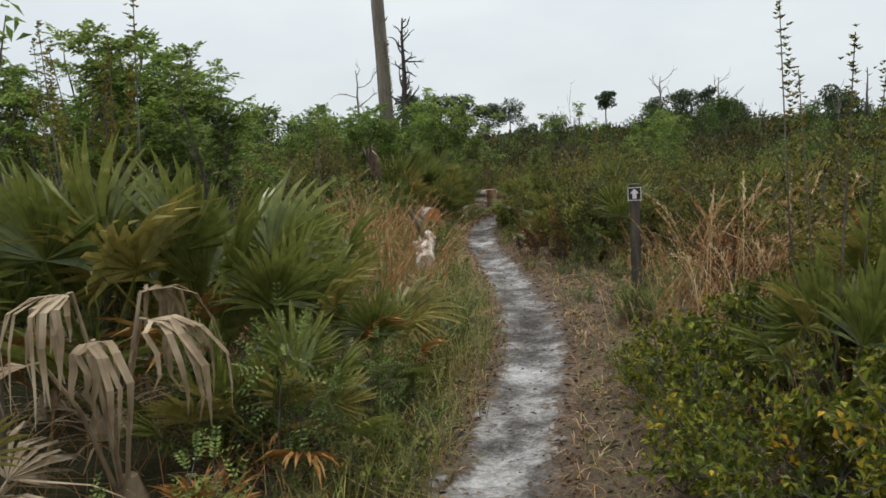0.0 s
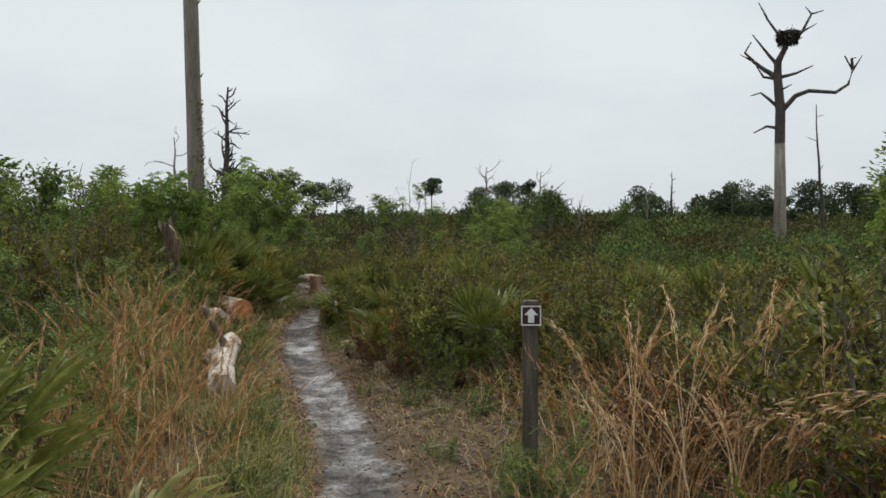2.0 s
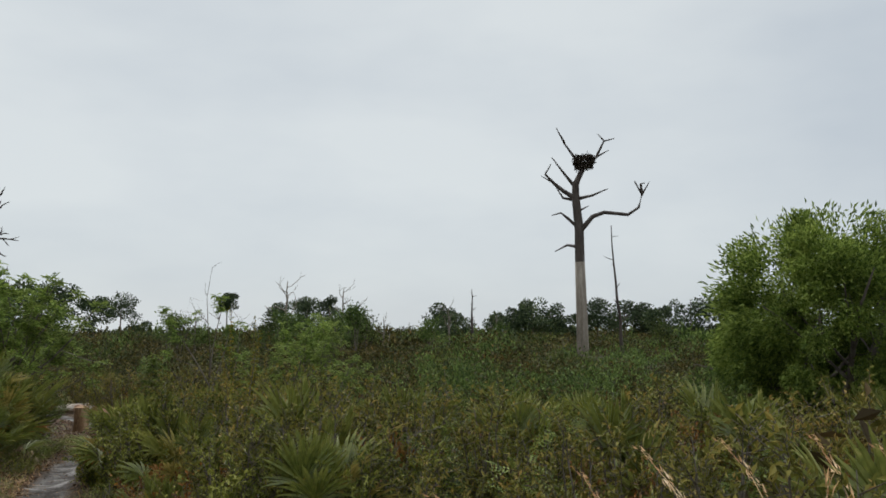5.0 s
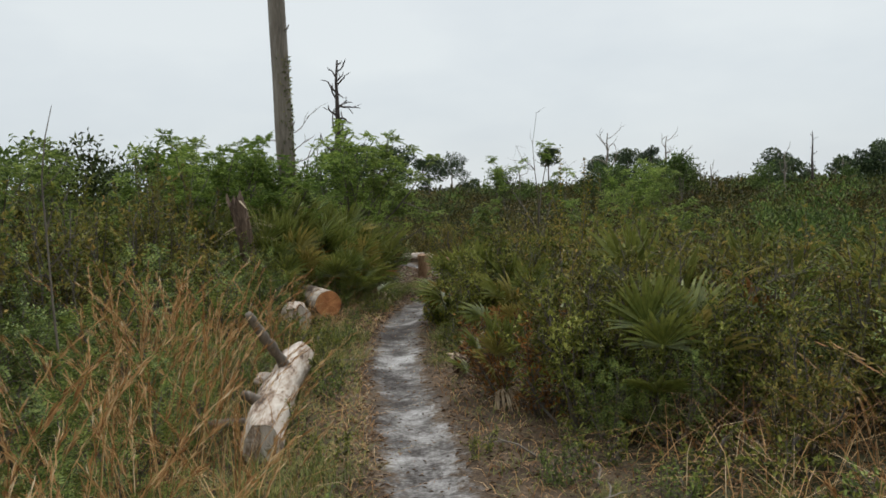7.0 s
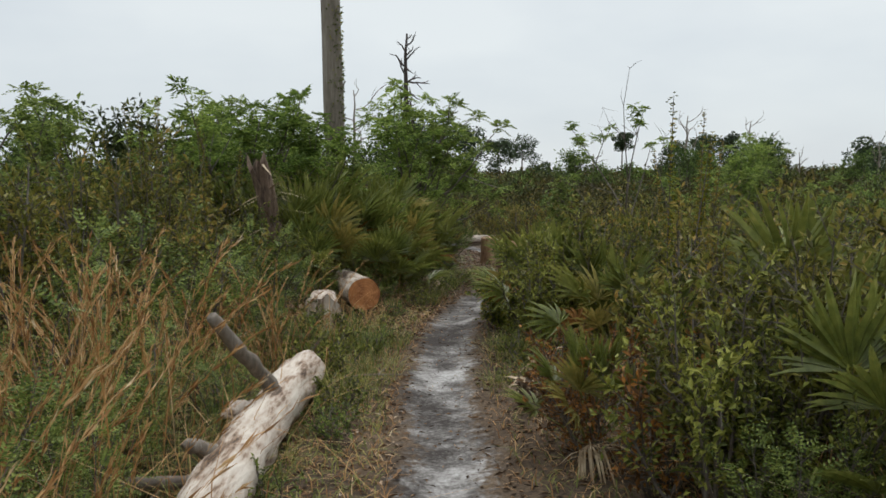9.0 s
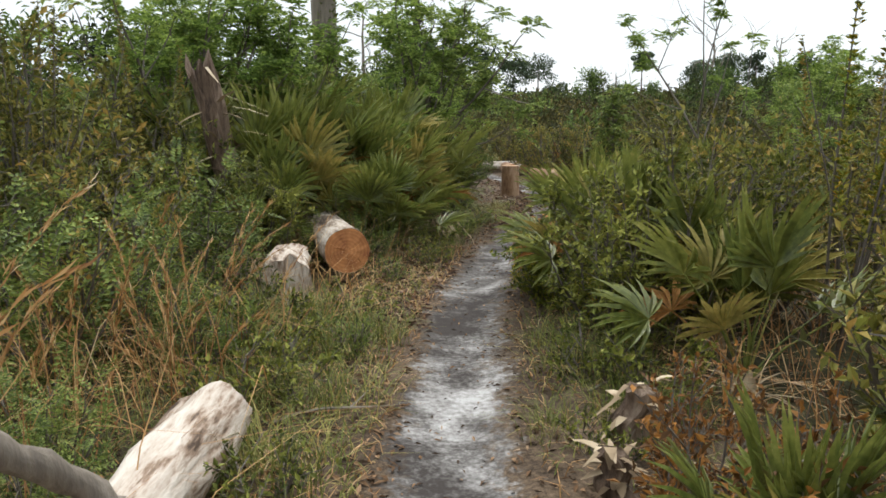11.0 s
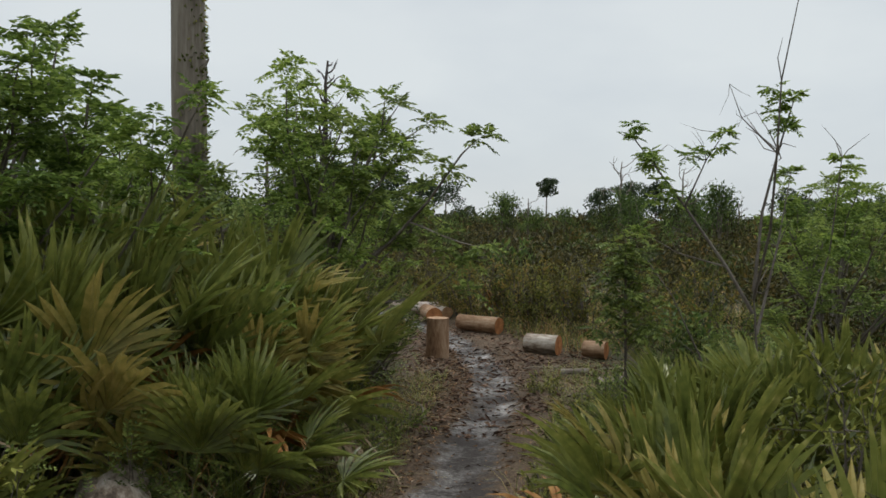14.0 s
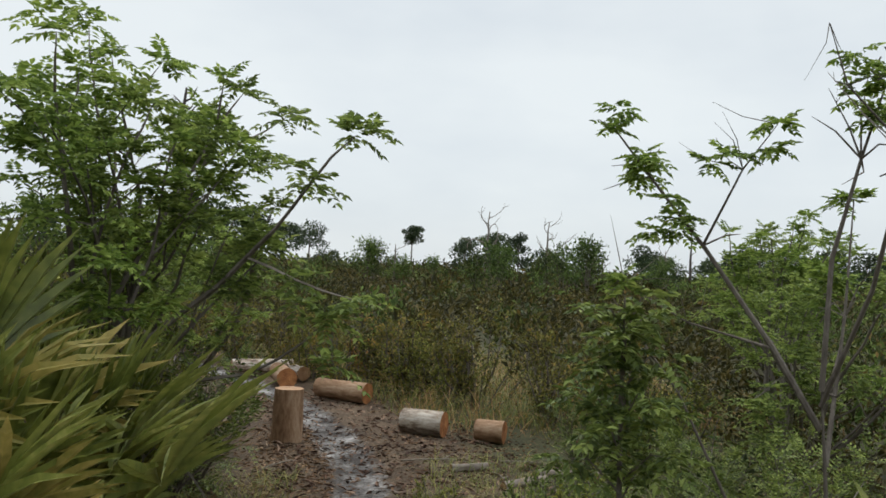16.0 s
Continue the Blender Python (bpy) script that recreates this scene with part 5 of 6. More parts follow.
plants(PALM[2:] + PALM[:1], [(-0.6, 15.9, 1.15), (-0.2, 16.0, 1.0), (-0.1, 16.35, 1.0), (-0.05, 16.9, 0.9), (-0.4, 16.8, 1.12), (-0.9, 16.6, 1.3), (-0.05, 17.5, 1.0), (-0.85, 15.5, 1.2), (-1.5, 15.6, 1.25), (0.0, 15.55, 0.75), (-1.4, 16.9, 1.3), (-0.3, 18.5, 1.1), (0.35, 19.0, 0.75), (-1.5, 18.5, 1.35)])
plants(PALM_ORANGE, [(-0.35, 17.2, 1.25), (0.02, 16.3, 0.8), (-0.75, 15.9, 1.2), (-0.05, 17.1, 0.85), (-0.55, 15.6, 0.9)])
plants(FEATHER, [(-0.02, 15.75, 0.5), (-0.12, 15.2, 0.45)])
plants(FEATHER, [(0.3, 18.9, 1.15), (0.5, 19.7, 1.05), (-0.5, 17.9, 1.6)])
plants(PALM[2:], [(0.08, 16.75, 1.05), (-0.12, 17.25, 1.22), (0.15, 17.7, 0.95), (0.2, 18.2, 0.9)])
plants(TALL, [(-0.45, 19.0, 1.25), (-0.1, 19.5, 1.2), (-2.0, 16.1, 1.08), (-1.65, 16.6, 1.0)])
plants(PALM, [(-0.75, 15.15, 0.9), (-0.2, 15.45, 0.7), (-0.95, 14.7, 0.62)])
plants(FEATHER, [(-0.7, 14.75, 0.6), (-1.15, 14.55, 0.75)])
plants(OAK, [(-1.5, 14.2, 0.75), (-1.05, 14.5, 0.82), (-0.8, 14.62, 0.66), (-1.25, 14.75, 0.9)])
plants(TALL, [(-2.2, 8.0, 1.12), (-2.75, 7.6, 1.15), (-3.4, 8.6, 1.18), (-3.0, 9.2, 1.08), (-4.0, 8.8, 1.2), (-3.5, 7.2, 1.15), (-2.3, 17.0, 1.0), (-1.6, 19.5, 1.0), (0.15, 20.0, 0.95), (-2.9, 19.5, 1.15), (-3.6, 17.2, 1.1), (-4.5, 14.5, 1.05), (0.1, 21.2, 0.8), (-4.8, 11.5, 1.0)])
plants(FENNEL, [(-2.1, 5.0, 1.3), (-2.3, 5.3, 1.2), (-3.2, 6.9, 1.3), (-2.9, 6.6, 1.2), (-2.1, 14.0, 1.05), (-3.6, 7.8, 1.35), (-1.7, 13.5, 1.0), (-1.85, 13.7, 0.95), (-1.6, 15.0, 1.0), (-2.5, 13.4, 1.0)])
plants(OLIVE, [(-2.0, 13.6, 1.4), (-2.4, 12.4, 1.35), (-2.7, 11.0, 1.3), (-1.7, 14.9, 1.3)])

plants(FEATHER, [(-0.62, 9.55, 0.5), (-0.85, 9.0, 0.62), (-1.05, 9.6, 0.75), (-0.75, 10.5, 0.55), (-1.2, 10.2, 0.8), (-0.7, 11.4, 0.5), (-0.9, 8.5, 0.6), (-0.6, 12.5, 0.5), (-0.95, 12.8, 0.75), (-0.7, 6.6, 0.6), (-0.95, 5.8, 0.7)])


def leaning_twig():
    root = thing("leaning_sapling", "thin leaning sapling with a few leaves", "tree")
    g, c = Geo(), Geo()
    g.tube([(-1.7, 2.9, -0.05), (-1.62, 2.9, 0.9), (-1.52, 2.85, 1.6), (-1.4, 2.8, 1.95)], [0.012, 0.01, 0.007, 0.002], 6)
    for q in ((-1.4, 2.8, 1.95), (-1.5, 2.84, 1.9), (-1.55, 2.87, 2.0)):
        m = 9
        c.leaves(np.array(q) + rng.normal(0, 0.035, (m, 3)), rng.normal(0, 0.6, (m, 3)) + np.array([0.3, 0, -0.5]), rng.normal(0, 0.6, (m, 3)) + np.array([0, 0, 1]), 0.06, 0.026)
    part("stem", g, M_STEM, root)
    part("crown", c, M_BRIGHT, root)


leaning_twig()


def bare_sapling():
    root = thing("bare_sapling", "thin bare dead sapling with curving twigs", "tree")
    for pts, r in ((((-1.36, 9.75, -0.1), (-1.4, 9.75, 0.8), (-1.42, 9.76, 1.5), (-1.38, 9.75, 1.75), (-1.33, 9.74, 1.92)), 0.009),
                   (((-1.41, 9.75, 1.2), (-1.36, 9.72, 1.32), (-1.28, 9.7, 1.38), (-1.22, 9.68, 1.5)), 0.005),
                   (((-1.42, 9.76, 1.45), (-1.34, 9.75, 1.52), (-1.27, 9.74, 1.6), (-1.22, 9.74, 1.72)), 0.004),
                   (((-1.4, 9.75, 1.0), (-1.3, 9.7, 1.1), (-1.22, 9.66, 1.2), (-1.17, 9.64, 1.36)), 0.005)):
        g = Geo()
        g.tube(pts, [r * (1 - 0.8 * i / (len(pts) - 1)) for i in range(len(pts))], 5)
        part("stem", g, M_SNAG, root)


bare_sapling()

# right of the trail
plants(YELLOW, [(1.0, 3.1, 0.8), (1.15, 3.6, 0.95), (1.45, 3.1, 1.0), (1.5, 4.0, 1.0), (1.2, 4.3, 0.75), (1.05, 2.5, 0.8), (1.6, 2.5, 1.0), (1.15, 13.7, 0.75), (1.28, 13.4, 0.7), (1.3, 14.2, 0.7), (1.1, 14.05, 0.55)])
plants(PALM[1:2], [(1.75, 3.45, 0.72), (2.3, 3.9, 0.9)])
plants(PALM, [(3.7, 6.7, 0.85), (3.9, 5.9, 0.8), (5.5, 9.0, 0.9), (6.4, 10.5, 0.9), (5.0, 12.0, 0.9)])
plants(YELLOW, [(1.65, 4.6, 0.7), (2.0, 4.8, 0.9)])
plants(RUST, [(2.5, 5.0, 0.9), (1.35, 10.6, 0.9), (1.25, 11.1, 0.75), (1.5, 10.1, 1.0), (2.4, 6.6, 1.1), (2.6, 4.5, 1.4)])
plants(STRAW, [(2.7, 5.9, 0.9)])
plants(YELLOW, [(1.95, 4.3, 1.2), (2.4, 4.4, 1.4), (2.1, 3.7, 1.2)])
plants(OLIVE, [(2.3, 4.5, 0.8), (2.6, 3.8, 1.2), (2.8, 5.4, 1.1), (2.9, 6.4, 1.0), (3.2, 4.6, 1.25), (3.4, 7.4, 1.0), (1.9, 10.0, 0.95), (2.3, 10.0, 1.0), (2.0, 11.2, 1.0), (2.6, 11.6, 1.05), (3.1, 10.6, 1.0), (3.4, 9.6, 1.0), (1.75, 13.1, 0.95), (2.2, 13.4, 1.0), (2.6, 13.2, 1.0), (3.2, 12.4, 1.0), (3.6, 11.0, 1.05), (2.9, 14.6, 0.95), (3.6, 13.8, 1.0), (2.6, 8.9, 0.7), (3.4, 8.5, 0.9)])
plants(OAK, [(2.0, 14.2, 0.8), (2.4, 14.7, 0.85), (2.05, 15.4, 0.6), (1.65, 9.75, 0.8), (1.85, 10.5, 0.95), (2.5, 10.9, 0.9), (2.0, 9.6, 0.75), (1.55, 13.0, 0.85), (1.95, 13.2, 0.9), (2.9, 9.8, 0.9), (1.45, 13.25, 0.8), (2.4, 9.5, 0.75), (3.0, 5.0, 1.2), (3.4, 6.0, 1.1), (3.8, 5.2, 1.2)])
plants(FEATHER, [(2.1, 9.3, 0.55), (2.4, 3.2, 0.8), (1.55, 2.1, 0.6), (3.0, 17.2, 0.6), (3.5, 18.4, 0.6), (3.3, 10.2, 0.9), (3.9, 19.0, 0.7), (3.4, 17.4, 0.75), (1.75, 9.4, 0.5)])
plants(PALM[2:], [(2.45, 10.7, 1.0), (1.55, 13.45, 0.8), (1.42, 13.9, 0.75), (1.55, 14.4, 0.78), (1.8, 15.0, 0.78), (2.3, 15.2, 0.8), (1.85, 15.75, 0.6), (2.65, 15.3, 0.8), (2.45, 16.2, 0.65), (1.85, 12.9, 0.7), (1.3, 10.55, 0.55), (1.8, 12.25, 0.72), (2.1, 9.65, 0.82), (4.2, 10.5, 0.9), (4.0, 12.5, 0.9), (3.3, 15.8, 0.8)])
plants(PALM_ORANGE, [(3.3, 10.95, 0.95)])
plants(PALM[2:], [(3.4 + 1.37 * i % 8.0 + rng.normal(0, 0.4), 7.0 + 2.3 * i % 6.5 + rng.normal(0, 0.4), rng.uniform(0.7, 0.95)) for i in range(6)])
plants(FENNEL, [(1.72, 3.62, 1.02), (1.9, 3.72, 0.95), (2.2, 12.5, 1.05), (2.4, 12.8, 0.9)])
plants(OLIVE, [(2.3, 24.8, 1.0), (3.0, 24.1, 1.0), (3.7, 23.3, 1.0), (4.2, 22.3, 1.0), (1.7, 26.7, 1.0), (1.0, 27.3, 1.05), (2.0, 25.6, 0.95), (4.4, 21.0, 0.95), (3.4, 8.0, 0.9), (4.2, 9.2, 0.95), (4.8, 8.2, 0.95), (5.4, 10.2, 1.0), (4.6, 11.4, 1.0), (6.2, 8.8, 1.0), (4.0, 13.4, 0.95), (0.3, 27.8, 1.0), (-0.5, 26.8, 1.0)])
plants(RUST, [(2.6, 25.3, 1.0), (4.0, 10.0, 1.2), (5.0, 9.4, 1.2), (3.8, 8.6, 1.1), (4.8, 7.6, 1.2), (6.0, 10.0, 1.3)])
plants(OAK, [(2.7, 25.0, 0.8), (3.4, 23.4, 0.75), (3.0, 23.9, 0.8), (4.4, 20.4, 0.8), (2.2, 26.2, 0.8)])
plants(OAK, [(4.4, 10.4, 0.95), (5.8, 9.4, 1.0), (3.8, 9.6, 0.95), (5.0, 7.4, 0.95), (6.6, 11.4, 1.0), (-0.3, 25.4, 1.1), (-0.2, 23.6, 1.0), (-0.5, 22.4, 1.1)])
plants(FEATHER, [(3.3, 9.0, 0.9), (4.4, 8.4, 1.0), (3.0, 7.3, 0.8), (4.9, 10.8, 1.05), (3.6, 20.2, 0.6), (3.8, 17.8, 0.8)])
plants(FEATHER, [(1.5, 6.12, 0.4), (1.64, 6.2, 0.45), (1.42, 6.3, 0.35)])
plants(WEED, [(1.85, 7.4, 0.9), (2.3, 8.5, 1.1), (2.6, 8.0, 1.1), (1.55, 9.0, 0.9), (2.9, 7.9, 1.1), (2.1, 7.2, 1.0)])
for x, y, s in ((1.95, 5.9, 1.05), (2.15, 5.7, 1.15), (2.3, 5.5, 1.2), (2.45, 5.75, 1.15), (2.1, 6.05, 1.0), (2.62, 5.4, 1.15)):
    plant(PLUME, x, y, s, rng.normal(0, 25))
plants(STRAW, [(2.5, 6.9, 0.8), (1.9, 6.6, 0.8), (1.4, 5.7, 0.6), (1.5, 5.2, 0.55), (2.8, 7.6, 0.8), (2.9, 8.4, 0.7)])
plants(GRASS, [(1.25, 5.2, 0.6), (1.2, 4.8, 0.7), (1.7, 7.0, 0.7), (1.25, 12.0, 0.7), (1.15, 12.5, 0.8), (1.45, 12.0, 0.8), (1.1, 12.9, 0.7), (1.35, 12.6, 0.9), (1.15, 3.9, 0.6), (0.95, 11.9, 0.5), (2.1, 19.2, 0.5), (2.2, 8.2, 0.6), (1.5, 8.5, 0.4)])
plants(WEED, [(1.2, 12.3, 1.0), (1.4, 12.2, 1.1), (1.1, 11.6, 0.7), (1.7, 8.3, 0.8), (2.0, 8.6, 1.0), (1.35, 8.8, 0.7), (2.2, 7.8, 0.9), (1.25, 7.2, 0.6), (2.1, 19.0, 0.7), (2.6, 18.6, 1.0), (2.9, 19.0, 1.0), (3.3, 19.3, 1.0), (1.0, 9.3, 0.5)])

plants(GRASS, [(1.35, 15.3, 0.7), (1.5, 16.0, 0.7), (1.75, 16.7, 0.7), (2.0, 17.4, 0.7), (0.45, 15.4, 0.6), (0.5, 16.2, 0.7), (0.62, 17.0, 0.7), (0.8, 17.8, 0.6), (2.25, 18.1, 0.6), (2.6, 17.9, 0.8), (1.15, 14.6, 0.5)])
plants(WEED, [(1.45, 15.6, 0.9), (1.7, 16.3, 1.0), (1.9, 17.0, 1.0), (2.2, 17.6, 1.1), (0.42, 15.8, 0.9), (0.55, 16.6, 1.0), (0.7, 17.4, 1.0), (2.5, 18.3, 1.1), (2.35, 17.0, 1.2), (0.35, 15.0, 0.9), (2.8, 18.4, 1.2), (3.1, 18.8, 1.2)])
plants(FEATHER, [(0.3, 16.5, 0.45), (0.4, 17.3, 0.5), (2.3, 16.6, 0.5), (2.6, 17.2, 0.55), (2.95, 17.8, 0.6)])


def slender_sapling(x, y):
    """A straight young stem with drooping whorls of leaves and a dark tip."""
    root = thing("sapling", "slender young tree with drooping green leaves", "tree")
    g, c = Geo(), Geo()
    g.tube([(0, 0, -0.05), (0.01, 0, 0.5), (0.0, 0.01, 1.0), (-0.02, 0, 1.32)], [0.011, 0.009, 0.007, 0.003], 6)
    for i in range(16):
        a, z = i * 2.4, 0.68 + 0.58 * i / 16
        ln = 0.16 * (1.1 - 0.6 * i / 16)
        q = np.array([math.cos(a) * ln, math.sin(a) * ln, z + 0.1])
        tw = Geo()
        tw.tube([(0, 0, z), q * np.array([0.6, 0.6, 1]), q], [0.004, 0.003, 0.001], 3)
        part("twig", tw, M_STEM, root)
        for f in (0.45, 1.0):
            rosette(rng, c, np.array([0, 0, z]) * (1 - f) + q * f, np.array([math.cos(a), math.sin(a), -0.3]) * f, 6, 0.095, (0.042, 0.018))
    part("stem", g, M_STEM, root)
    part("crown", c, M_FEATHER, root)
    root.matrix_basis = at(x, y, 30)


slender_sapling(1.98, 16.4)
plants(TALL, [(3.3, 13.9, 0.62), (4.6, 19.0, 0.82), (5.3, 19.8, 0.88), (6.1, 21.0, 0.92)])


def crooked_tree():
    """The thin crooked tree: named limbs, bare twigs, leaf bunches at the ends."""
    root = thing("small_tree", "thin crooked small tree with sparse leaf bunches", "tree")
    limbs = (
        ("trunk", ((2.78, 16.4, -0.3), (2.77, 16.42, 0.3), (2.74, 16.45, 0.85)), 0.022, 0),
        ("limb", ((2.74, 16.45, 0.72), (2.62, 16.55, 0.98), (2.42, 16.7, 1.33), (2.28, 16.85, 1.58), (2.16, 16.92, 1.76)), 0.016, 5),
        ("limb", ((2.74, 16.45, 0.85), (2.8, 16.5, 1.3), (2.86, 16.45, 1.65), (2.92, 16.4, 1.95)), 0.015, 3),
        ("limb", ((2.74, 16.45, 0.8), (2.7, 16.2, 1.2), (2.62, 16.0, 1.6), (2.58, 15.9, 1.95), (2.63, 15.85, 2.35)), 0.012, 0),
        ("limb", ((2.76, 16.44, 0.6), (2.95, 16.6, 1.1), (3.1, 16.75, 1.55)), 0.013, 3),
        ("limb", ((2.42, 16.7, 1.33), (2.5, 16.6, 1.6), (2.56, 16.5, 1.75)), 0.008, 2),
        ("limb", ((2.62, 16.55, 0.98), (2.4, 16.75, 1.05), (2.22, 16.9, 1.18)), 0.008, 1),
        ("limb", ((2.6, 16.5, -0.3), (2.52, 16.6, 0.4), (2.36, 16.72, 0.8), (2.15, 16.9, 1.15)), 0.011, 0),
        ("limb", ((2.9, 16.3, -0.3), (2.98, 16.35, 0.5), (3.1, 16.3, 1.1), (3.12, 16.25, 1.6)), 0.012, 2),
        ("limb", ((2.62, 16.0, 1.6), (2.45, 16.05, 1.78), (2.38, 16.05, 1.95)), 0.006, 0))
    crown = Geo()
    for name, pts, r, bunches in limbs:
        g = Geo()
        n = len(pts)
        g.tube(pts, [0.75 * r * (1 - 0.75 * i / (n - 1)) for i in range(n)], 6)
        for _ in range(5):
            k = int(rng.integers(1, n))
            q, o = np.array(pts[k]), rng.normal(0, 0.08, 3) + np.array([0, 0, 0.07])
            g.tube([q, q + o * 0.6 + rng.normal(0, 0.02, 3), q + o * 1.3], [r * 0.3, r * 0.22, r * 0.08], 3)
        part(name, g, M_STEM, root)
        for b in range(bunches):
            c = np.array(pts[-1]) + (np.array(pts[max(-1 - (b + 1) // 2, -n)]) - np.array(pts[-1])) * (0.75 if b else 0) + rng.normal(0, 0.05, 3) * (b > 0)
            rosette(rng, crown, c, np.array([0, 0, 0.2]), 10, 0.08, (0.036, 0.017))
            rosette(rng, crown, c + rng.normal(0, 0.05, 3), np.array([0, 0, -0.4]), 8, 0.075, (0.035, 0.016))
    part("crown", crown, M_BRIGHT, root)


crooked_tree()

for ob in STOCK:
    if ob.name not in used:
        plant(ob, -6.0, 6.0 + rng.uniform(0, 6), 1.0)


# ---------------------------------------------------------------- the scrub beyond, to the skyline
rng = np.random.default_rng(31)


FIELD = {k: Geo() for k in M_FIELD}
# reach from, reach to, cell, leaves, bush radius, height, leaf length
for near, far, cell, leaves, r, h, leaf in ((2.5, 12, 0.8, 420, 0.55, 1.1, 0.062), (12, 20, 1.0, 360, 0.74, 1.15, 0.085), (20, 36, 1.4, 260, 1.0, 1.3, 0.14), (36, 62, 2.2, 190, 1.7, 1.5, 0.22), (62, 125, 4.6, 200, 3.2, 1.9, 0.42), (125, 240, 10.0, 220, 8.0, 2.3, 0.9)):
    forms = [clump(rng, leaves, r, h, leaf) for _ in range(8)]
    steps = int(2 * far / cell) + 1
    for i in range(steps):
        for j in range(steps):
            x, y = -far + (i + rng.uniform(-0.1, 1.1)) * cell, 5 + (j + rng.uniform(-0.1, 1.1)) * cell - 2
            d, az = math.hypot(x, y - 5), math.degrees(math.atan2(x, y - 5))
            if not (near <= d < far and -38 < az < 62):
                continue
            s = x - trail(y)
            if y < 24 and (-3.3 < s < (3.0 if y < 17 else 2.2)) or y < 30 and abs(s) < 0.85 or math.hypot(x - 12.4, y - 13.9) < 1.5:
                continue
            a = noise.noise((x * 0.13, y * 0.13, 7.3)) + 0.5 * noise.noise((x * 0.6, y * 0.6, 3.1)) + rng.normal(0, 0.16)
            kind = "green" if s < -3 and a < 0.25 else "bright" if a > 0.42 else "green" if a > 0.17 else "olive" if a > -0.28 else "rust"
            if kind == "rust" and y > 17:
                kind = "olive"
            tall = (0.85 if s > 0 else 1.1) * {"bright": 1.2, "green": 1.05, "olive": 0.95, "rust": 0.9}[kind] * rng.uniform(0.6, 1.2)
            FIELD[kind].take(forms[int(rng.integers(8))], x, y, land(x, y) - 0.05, rng.uniform(0, 6.28), rng.uniform(0.75, 1.2), tall)
# the scrub closes in behind the walker too
forms = [clump(rng, 90, 0.95, 1.15, 0.19) for _ in range(6)]
for i in range(40):
    for j in range(32):
        x, y = -32 + (i + rng.uniform(0, 1)) * 1.6, -22 + (j + rng.uniform(0, 1)) * 1.6
        az = math.degrees(math.atan2(x, y - 5))
        if (-38 < az < 62 and math.hypot(x, y - 5) > 2.5) or abs(x - trail(y)) < 1.5 or (abs(x - trail(y)) < 3.3 and y > 1.5):
            continue
        a = noise.noise((x * 0.13, y * 0.13, 7.3)) + rng.normal(0, 0.16)
        kind = "bright" if a > 0.36 else "green" if a > 0.0 else "olive" if a > -0.5 else "rust"
        FIELD[kind].take(forms[int(rng.integers(6))], x, y, land(x, y) - 0.05, rng.uniform(0, 6.28), rng.uniform(0.8, 1.2), rng.uniform(0.7, 1.2))
for kind, label in (("olive", "olive brown scrub bushes spreading to the skyline"), ("green", "green oak scrub bushes spreading to the skyline"), ("bright", "bright green bushes scattered in the scrub"), ("rust", "rusty brown bushes scattered in the scrub")):
    tagged(new(kind + "_scrub", FIELD[kind].mesh(kind + "_scrub", M_FIELD[kind])), label, "scrub", kind="stuff")

# young trees that stand above the scrub on the skyline
SKY = [sapling(rng, "leafy young tree above the scrub", 3.0, 3, (0.2, 0.09), 15, m, 2, name="young_tree", cluster=0.2, group="young trees", spread=0.3) for m in (M_FIELD["bright"], M_FIELD["green"], M_FIELD["bright"])]
SPOTS = [(-7.6, 40, 1.0), (-4.5, 44, 0.95), (-2.6, 40, 1.1), (-1.5, 46, 1.15), (0.4, 52, 1.0), (1.6, 58, 0.9), (8.3, 60, 0.95), (8.9, 64, 0.9), (10.2, 60, 0.7), (12.1, 62, 0.7), (14.6, 60, 0.85), (15.6, 58, 1.0), (16.4, 62, 0.95),
         (18.6, 60, 0.9), (19.6, 56, 1.0), (20.6, 52, 1.05), (21.1, 56, 0.9), (25.6, 64, 0.9), (30.5, 66, 0.75), (41.0, 50, 0.75), (-11, 36, 1.0), (-14, 30, 1.05), (-18, 28, 1.1), (-22, 26, 1.05), (-27, 26, 1.1)]
for i, (az, dist, sc) in enumerate(SPOTS):
    x, y = polar(az, dist)
    ob = SKY[i] if i < 3 else copy_thing(SKY[i % 3], Matrix())
    ob.matrix_basis = pose(x, y, land(x, y), 0, 0, rng.uniform(0, 360))
    ob.scale = (sc,) * 3


# ---------------------------------------------------------------- litter on the trail's margins
def litter(name, label, mat, count, y0, y1, s0, s1, size, flat=0.25):
    g = Geo()
    y = rng.uniform(y0, y1, count)
    s = rng.uniform(s0, s1, count)
    x = np.array([trail(v) for v in y]) + s
    z = np.array([land(a, b) for a, b in zip(x, y)]) + 0.006
    a = rng.uniform(0, 6.28, count)
    d = np.column_stack((np.cos(a), np.sin(a), rng.normal(0, flat, count)))
    g.leaves(np.column_stack((x, y, z)), d, np.column_stack((rng.normal(0, flat, count), rng.normal(0, flat, count), np.ones(count))), size * rng.uniform(0.4, 1.3, count), size * 0.35 * rng.uniform(0.5, 1.2, count))
    return tagged(new(name, g.mesh(name, mat)), label, "litter", kind="stuff")


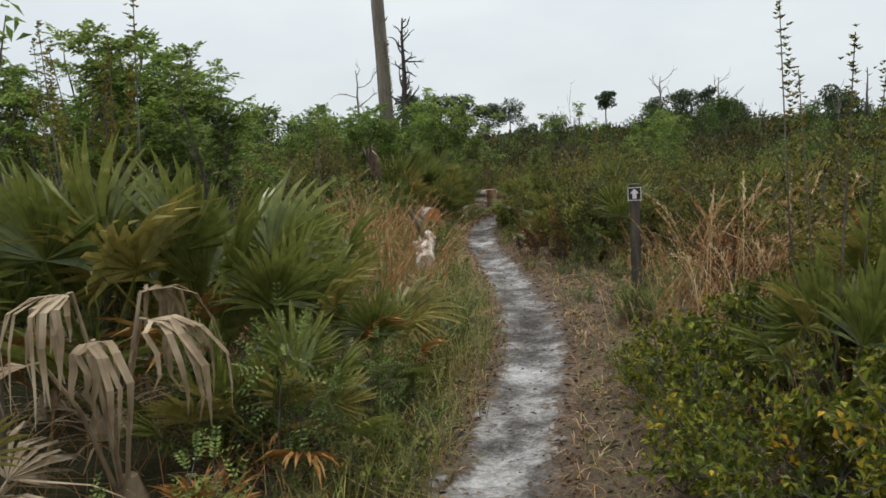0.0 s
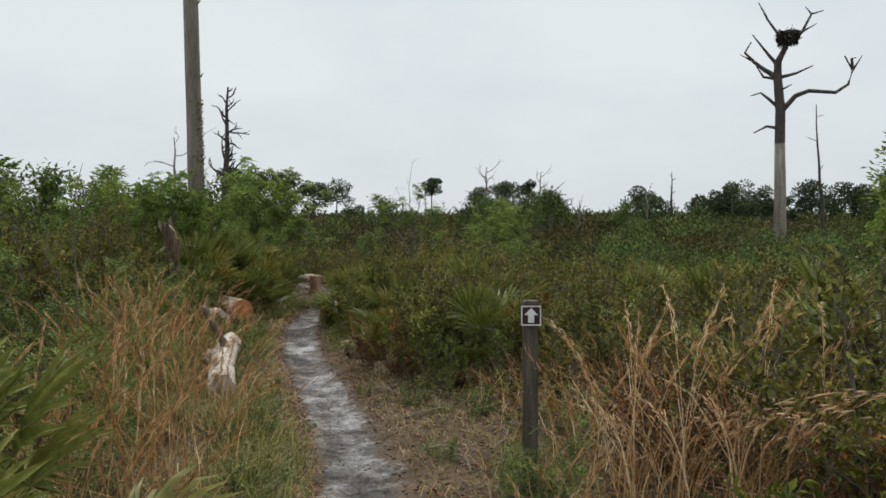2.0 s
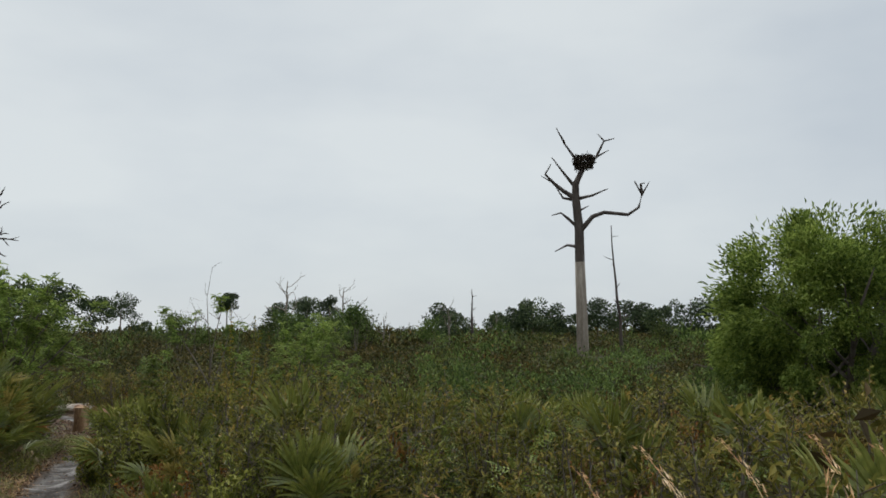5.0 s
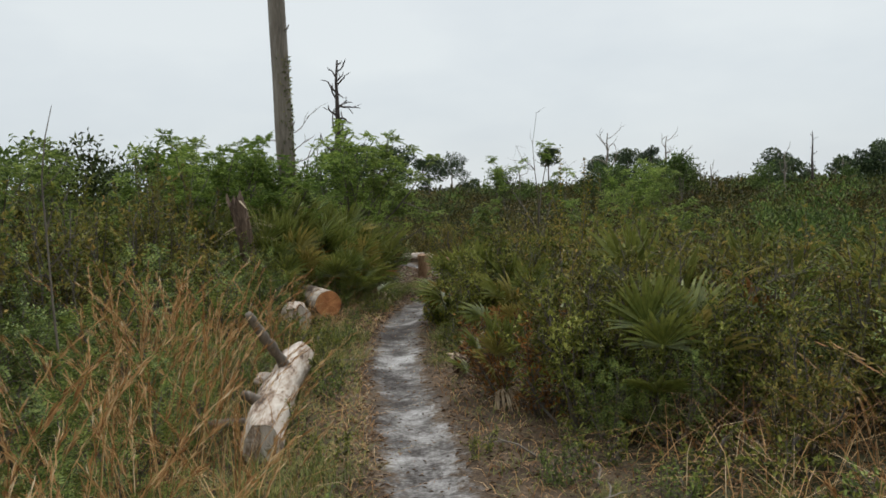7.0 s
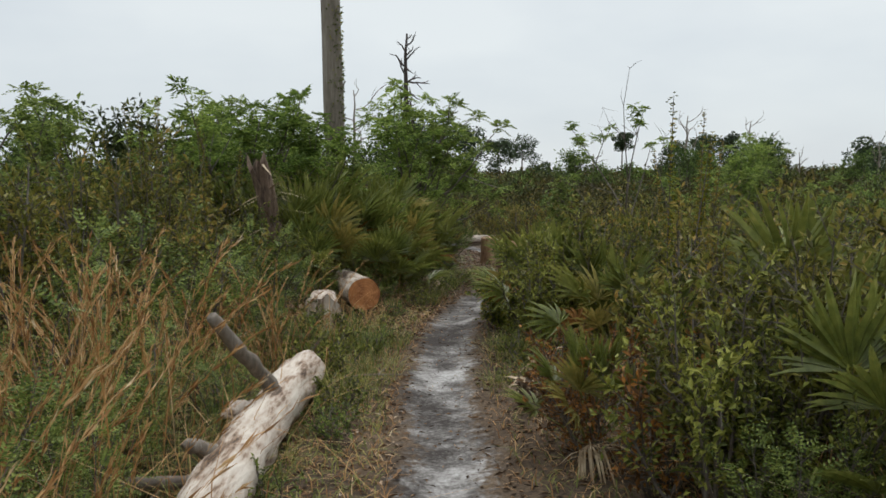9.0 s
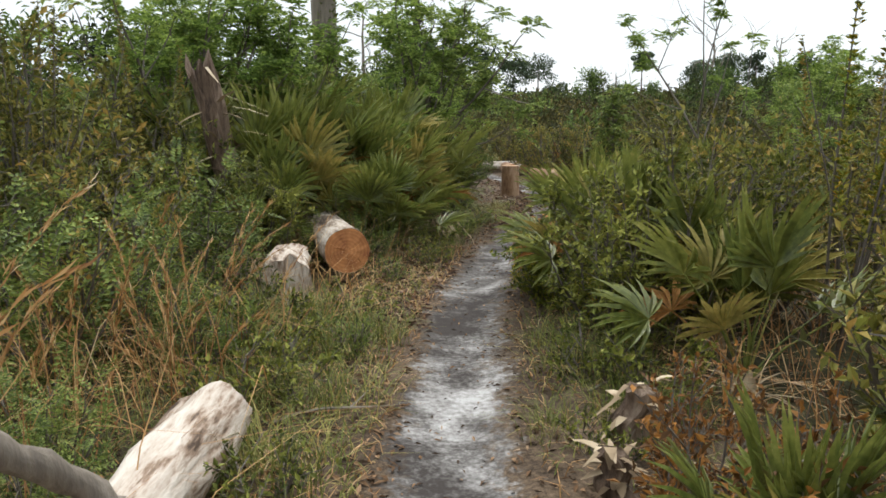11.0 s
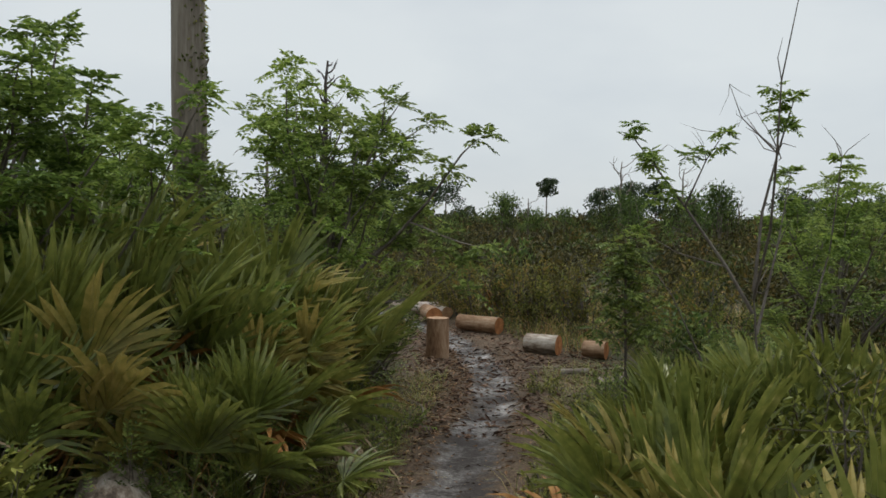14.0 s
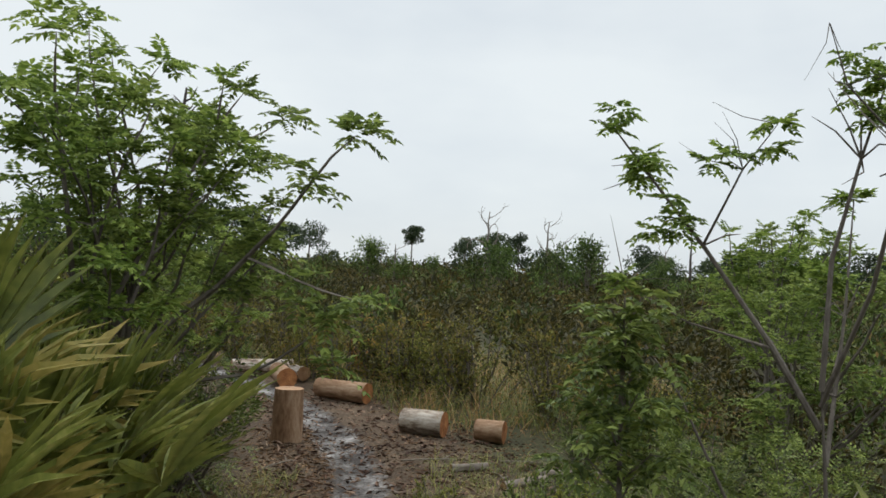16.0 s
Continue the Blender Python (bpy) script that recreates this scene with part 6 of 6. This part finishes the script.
litter("leaf_litter", "brown fallen leaves and needles beside the trail", M_LITTER, 7000, 2.0, 22, -0.75, -0.2, 0.05)
litter("leaf_litter", "brown fallen leaves and needles beside the trail", M_LITTER, 11000, 2.0, 22, 0.2, 1.6, 0.05)
litter("leaf_litter", "brown fallen leaves under the scrub", M_LITTER, 4500, 6.5, 10.5, 1.4, 3.2, 0.055)
litter("leaf_litter", "brown fallen leaves under the scrub", M_LITTER, 4500, 8.3, 13.5, -2.2, -0.7, 0.055)
litter("leaf_litter", "brown fallen leaves near the cut logs", M_LITTER, 3500, 17.5, 26.0, -1.6, -0.2, 0.06)
litter("leaf_litter", "brown fallen leaves near the cut logs", M_LITTER, 4500, 17.5, 27.0, 1.3, 4.2, 0.06)
litter("trail_crumbs", "scattered dark leaf crumbs on the white sand", M_LITTER, 900, 2.0, 22, -0.2, 0.2, 0.035)
litter("wood_chips", "reddish wood chips strewn round the cut logs", M_CHIP, 2600, 17.5, 24.5, -0.6, 1.4, 0.085, 0.35)
litter("wood_chips", "reddish wood chips strewn round the cut logs", M_CHIP, 900, 13.2, 15.2, -0.95, -0.25, 0.07, 0.3)


def sward(name, label, mat, count, y0, y1, s0, s1, h):
    g = Geo()
    y, s = rng.uniform(y0, y1, count), rng.uniform(s0, s1, count)
    x = np.array([trail(v) for v in y]) + s
    z = np.array([land(a, b) for a, b in zip(x, y)]) - 0.005
    d = np.column_stack((rng.normal(0, 0.5, count), rng.normal(0, 0.5, count), np.ones(count)))
    g.blades(np.column_stack((x, y, z)), d, h * rng.uniform(0.4, 1.2, count), 0.005, rng.uniform(0.2, 0.9, count), (1, 0.8, 0.15))
    return tagged(new(name, g.mesh(name, mat)), label, "grass", kind="stuff")


sward("short_grass", "short sparse grass along the trail", M_GRASS, 6000, 2.0, 15, -1.0, -0.3, 0.1)
sward("short_grass", "short sparse grass along the trail", M_GRASS, 4000, 2.0, 15, 0.32, 1.3, 0.09)
sward("short_grass", "rough grass beside the fallen log", M_GRASS, 5000, 8.3, 13.5, -2.2, -0.7, 0.22)
sward("rough_grass", "rough olive grass under the scrub", M_GRASS, 9000, 22.0, 30.0, 0.9, 6.0, 0.5)
sward("rough_grass", "rough olive grass under the scrub", M_GRASS, 4000, 16.0, 23.0, 1.9, 4.5, 0.3)
sward("dry_grass", "dry tan grass among the scrub", M_STRAW, 3500, 21.5, 30.0, 0.9, 6.0, 0.55)
sward("dry_grass", "short dry tan grass along the trail", M_STRAW, 3500, 2.0, 16, -0.85, -0.25, 0.1)
sward("dry_grass", "short dry tan grass along the trail", M_STRAW, 3500, 2.0, 16, 0.28, 1.2, 0.09)
sward("dry_stems", "thin dry brown stems among the shrubs", M_STRAW, 2600, 3.0, 16, -2.6, -0.7, 0.62)
sward("dry_stems", "thin dry brown stems among the shrubs", M_STRAW, 2600, 3.5, 16, 1.0, 3.4, 0.6)
sward("rusty_stems", "rusty dead twigs low in the scrub", M_RUST, 3500, 4.0, 14, 1.2, 8.0, 0.7)
sward("rough_grass", "rough green grass along the last stretch of trail", M_GRASS, 3200, 15.2, 20.5, 0.5, 1.9, 0.17)
sward("rough_grass", "rough green grass along the last stretch of trail", M_GRASS, 2200, 15.2, 20.0, -1.3, -0.45, 0.17)
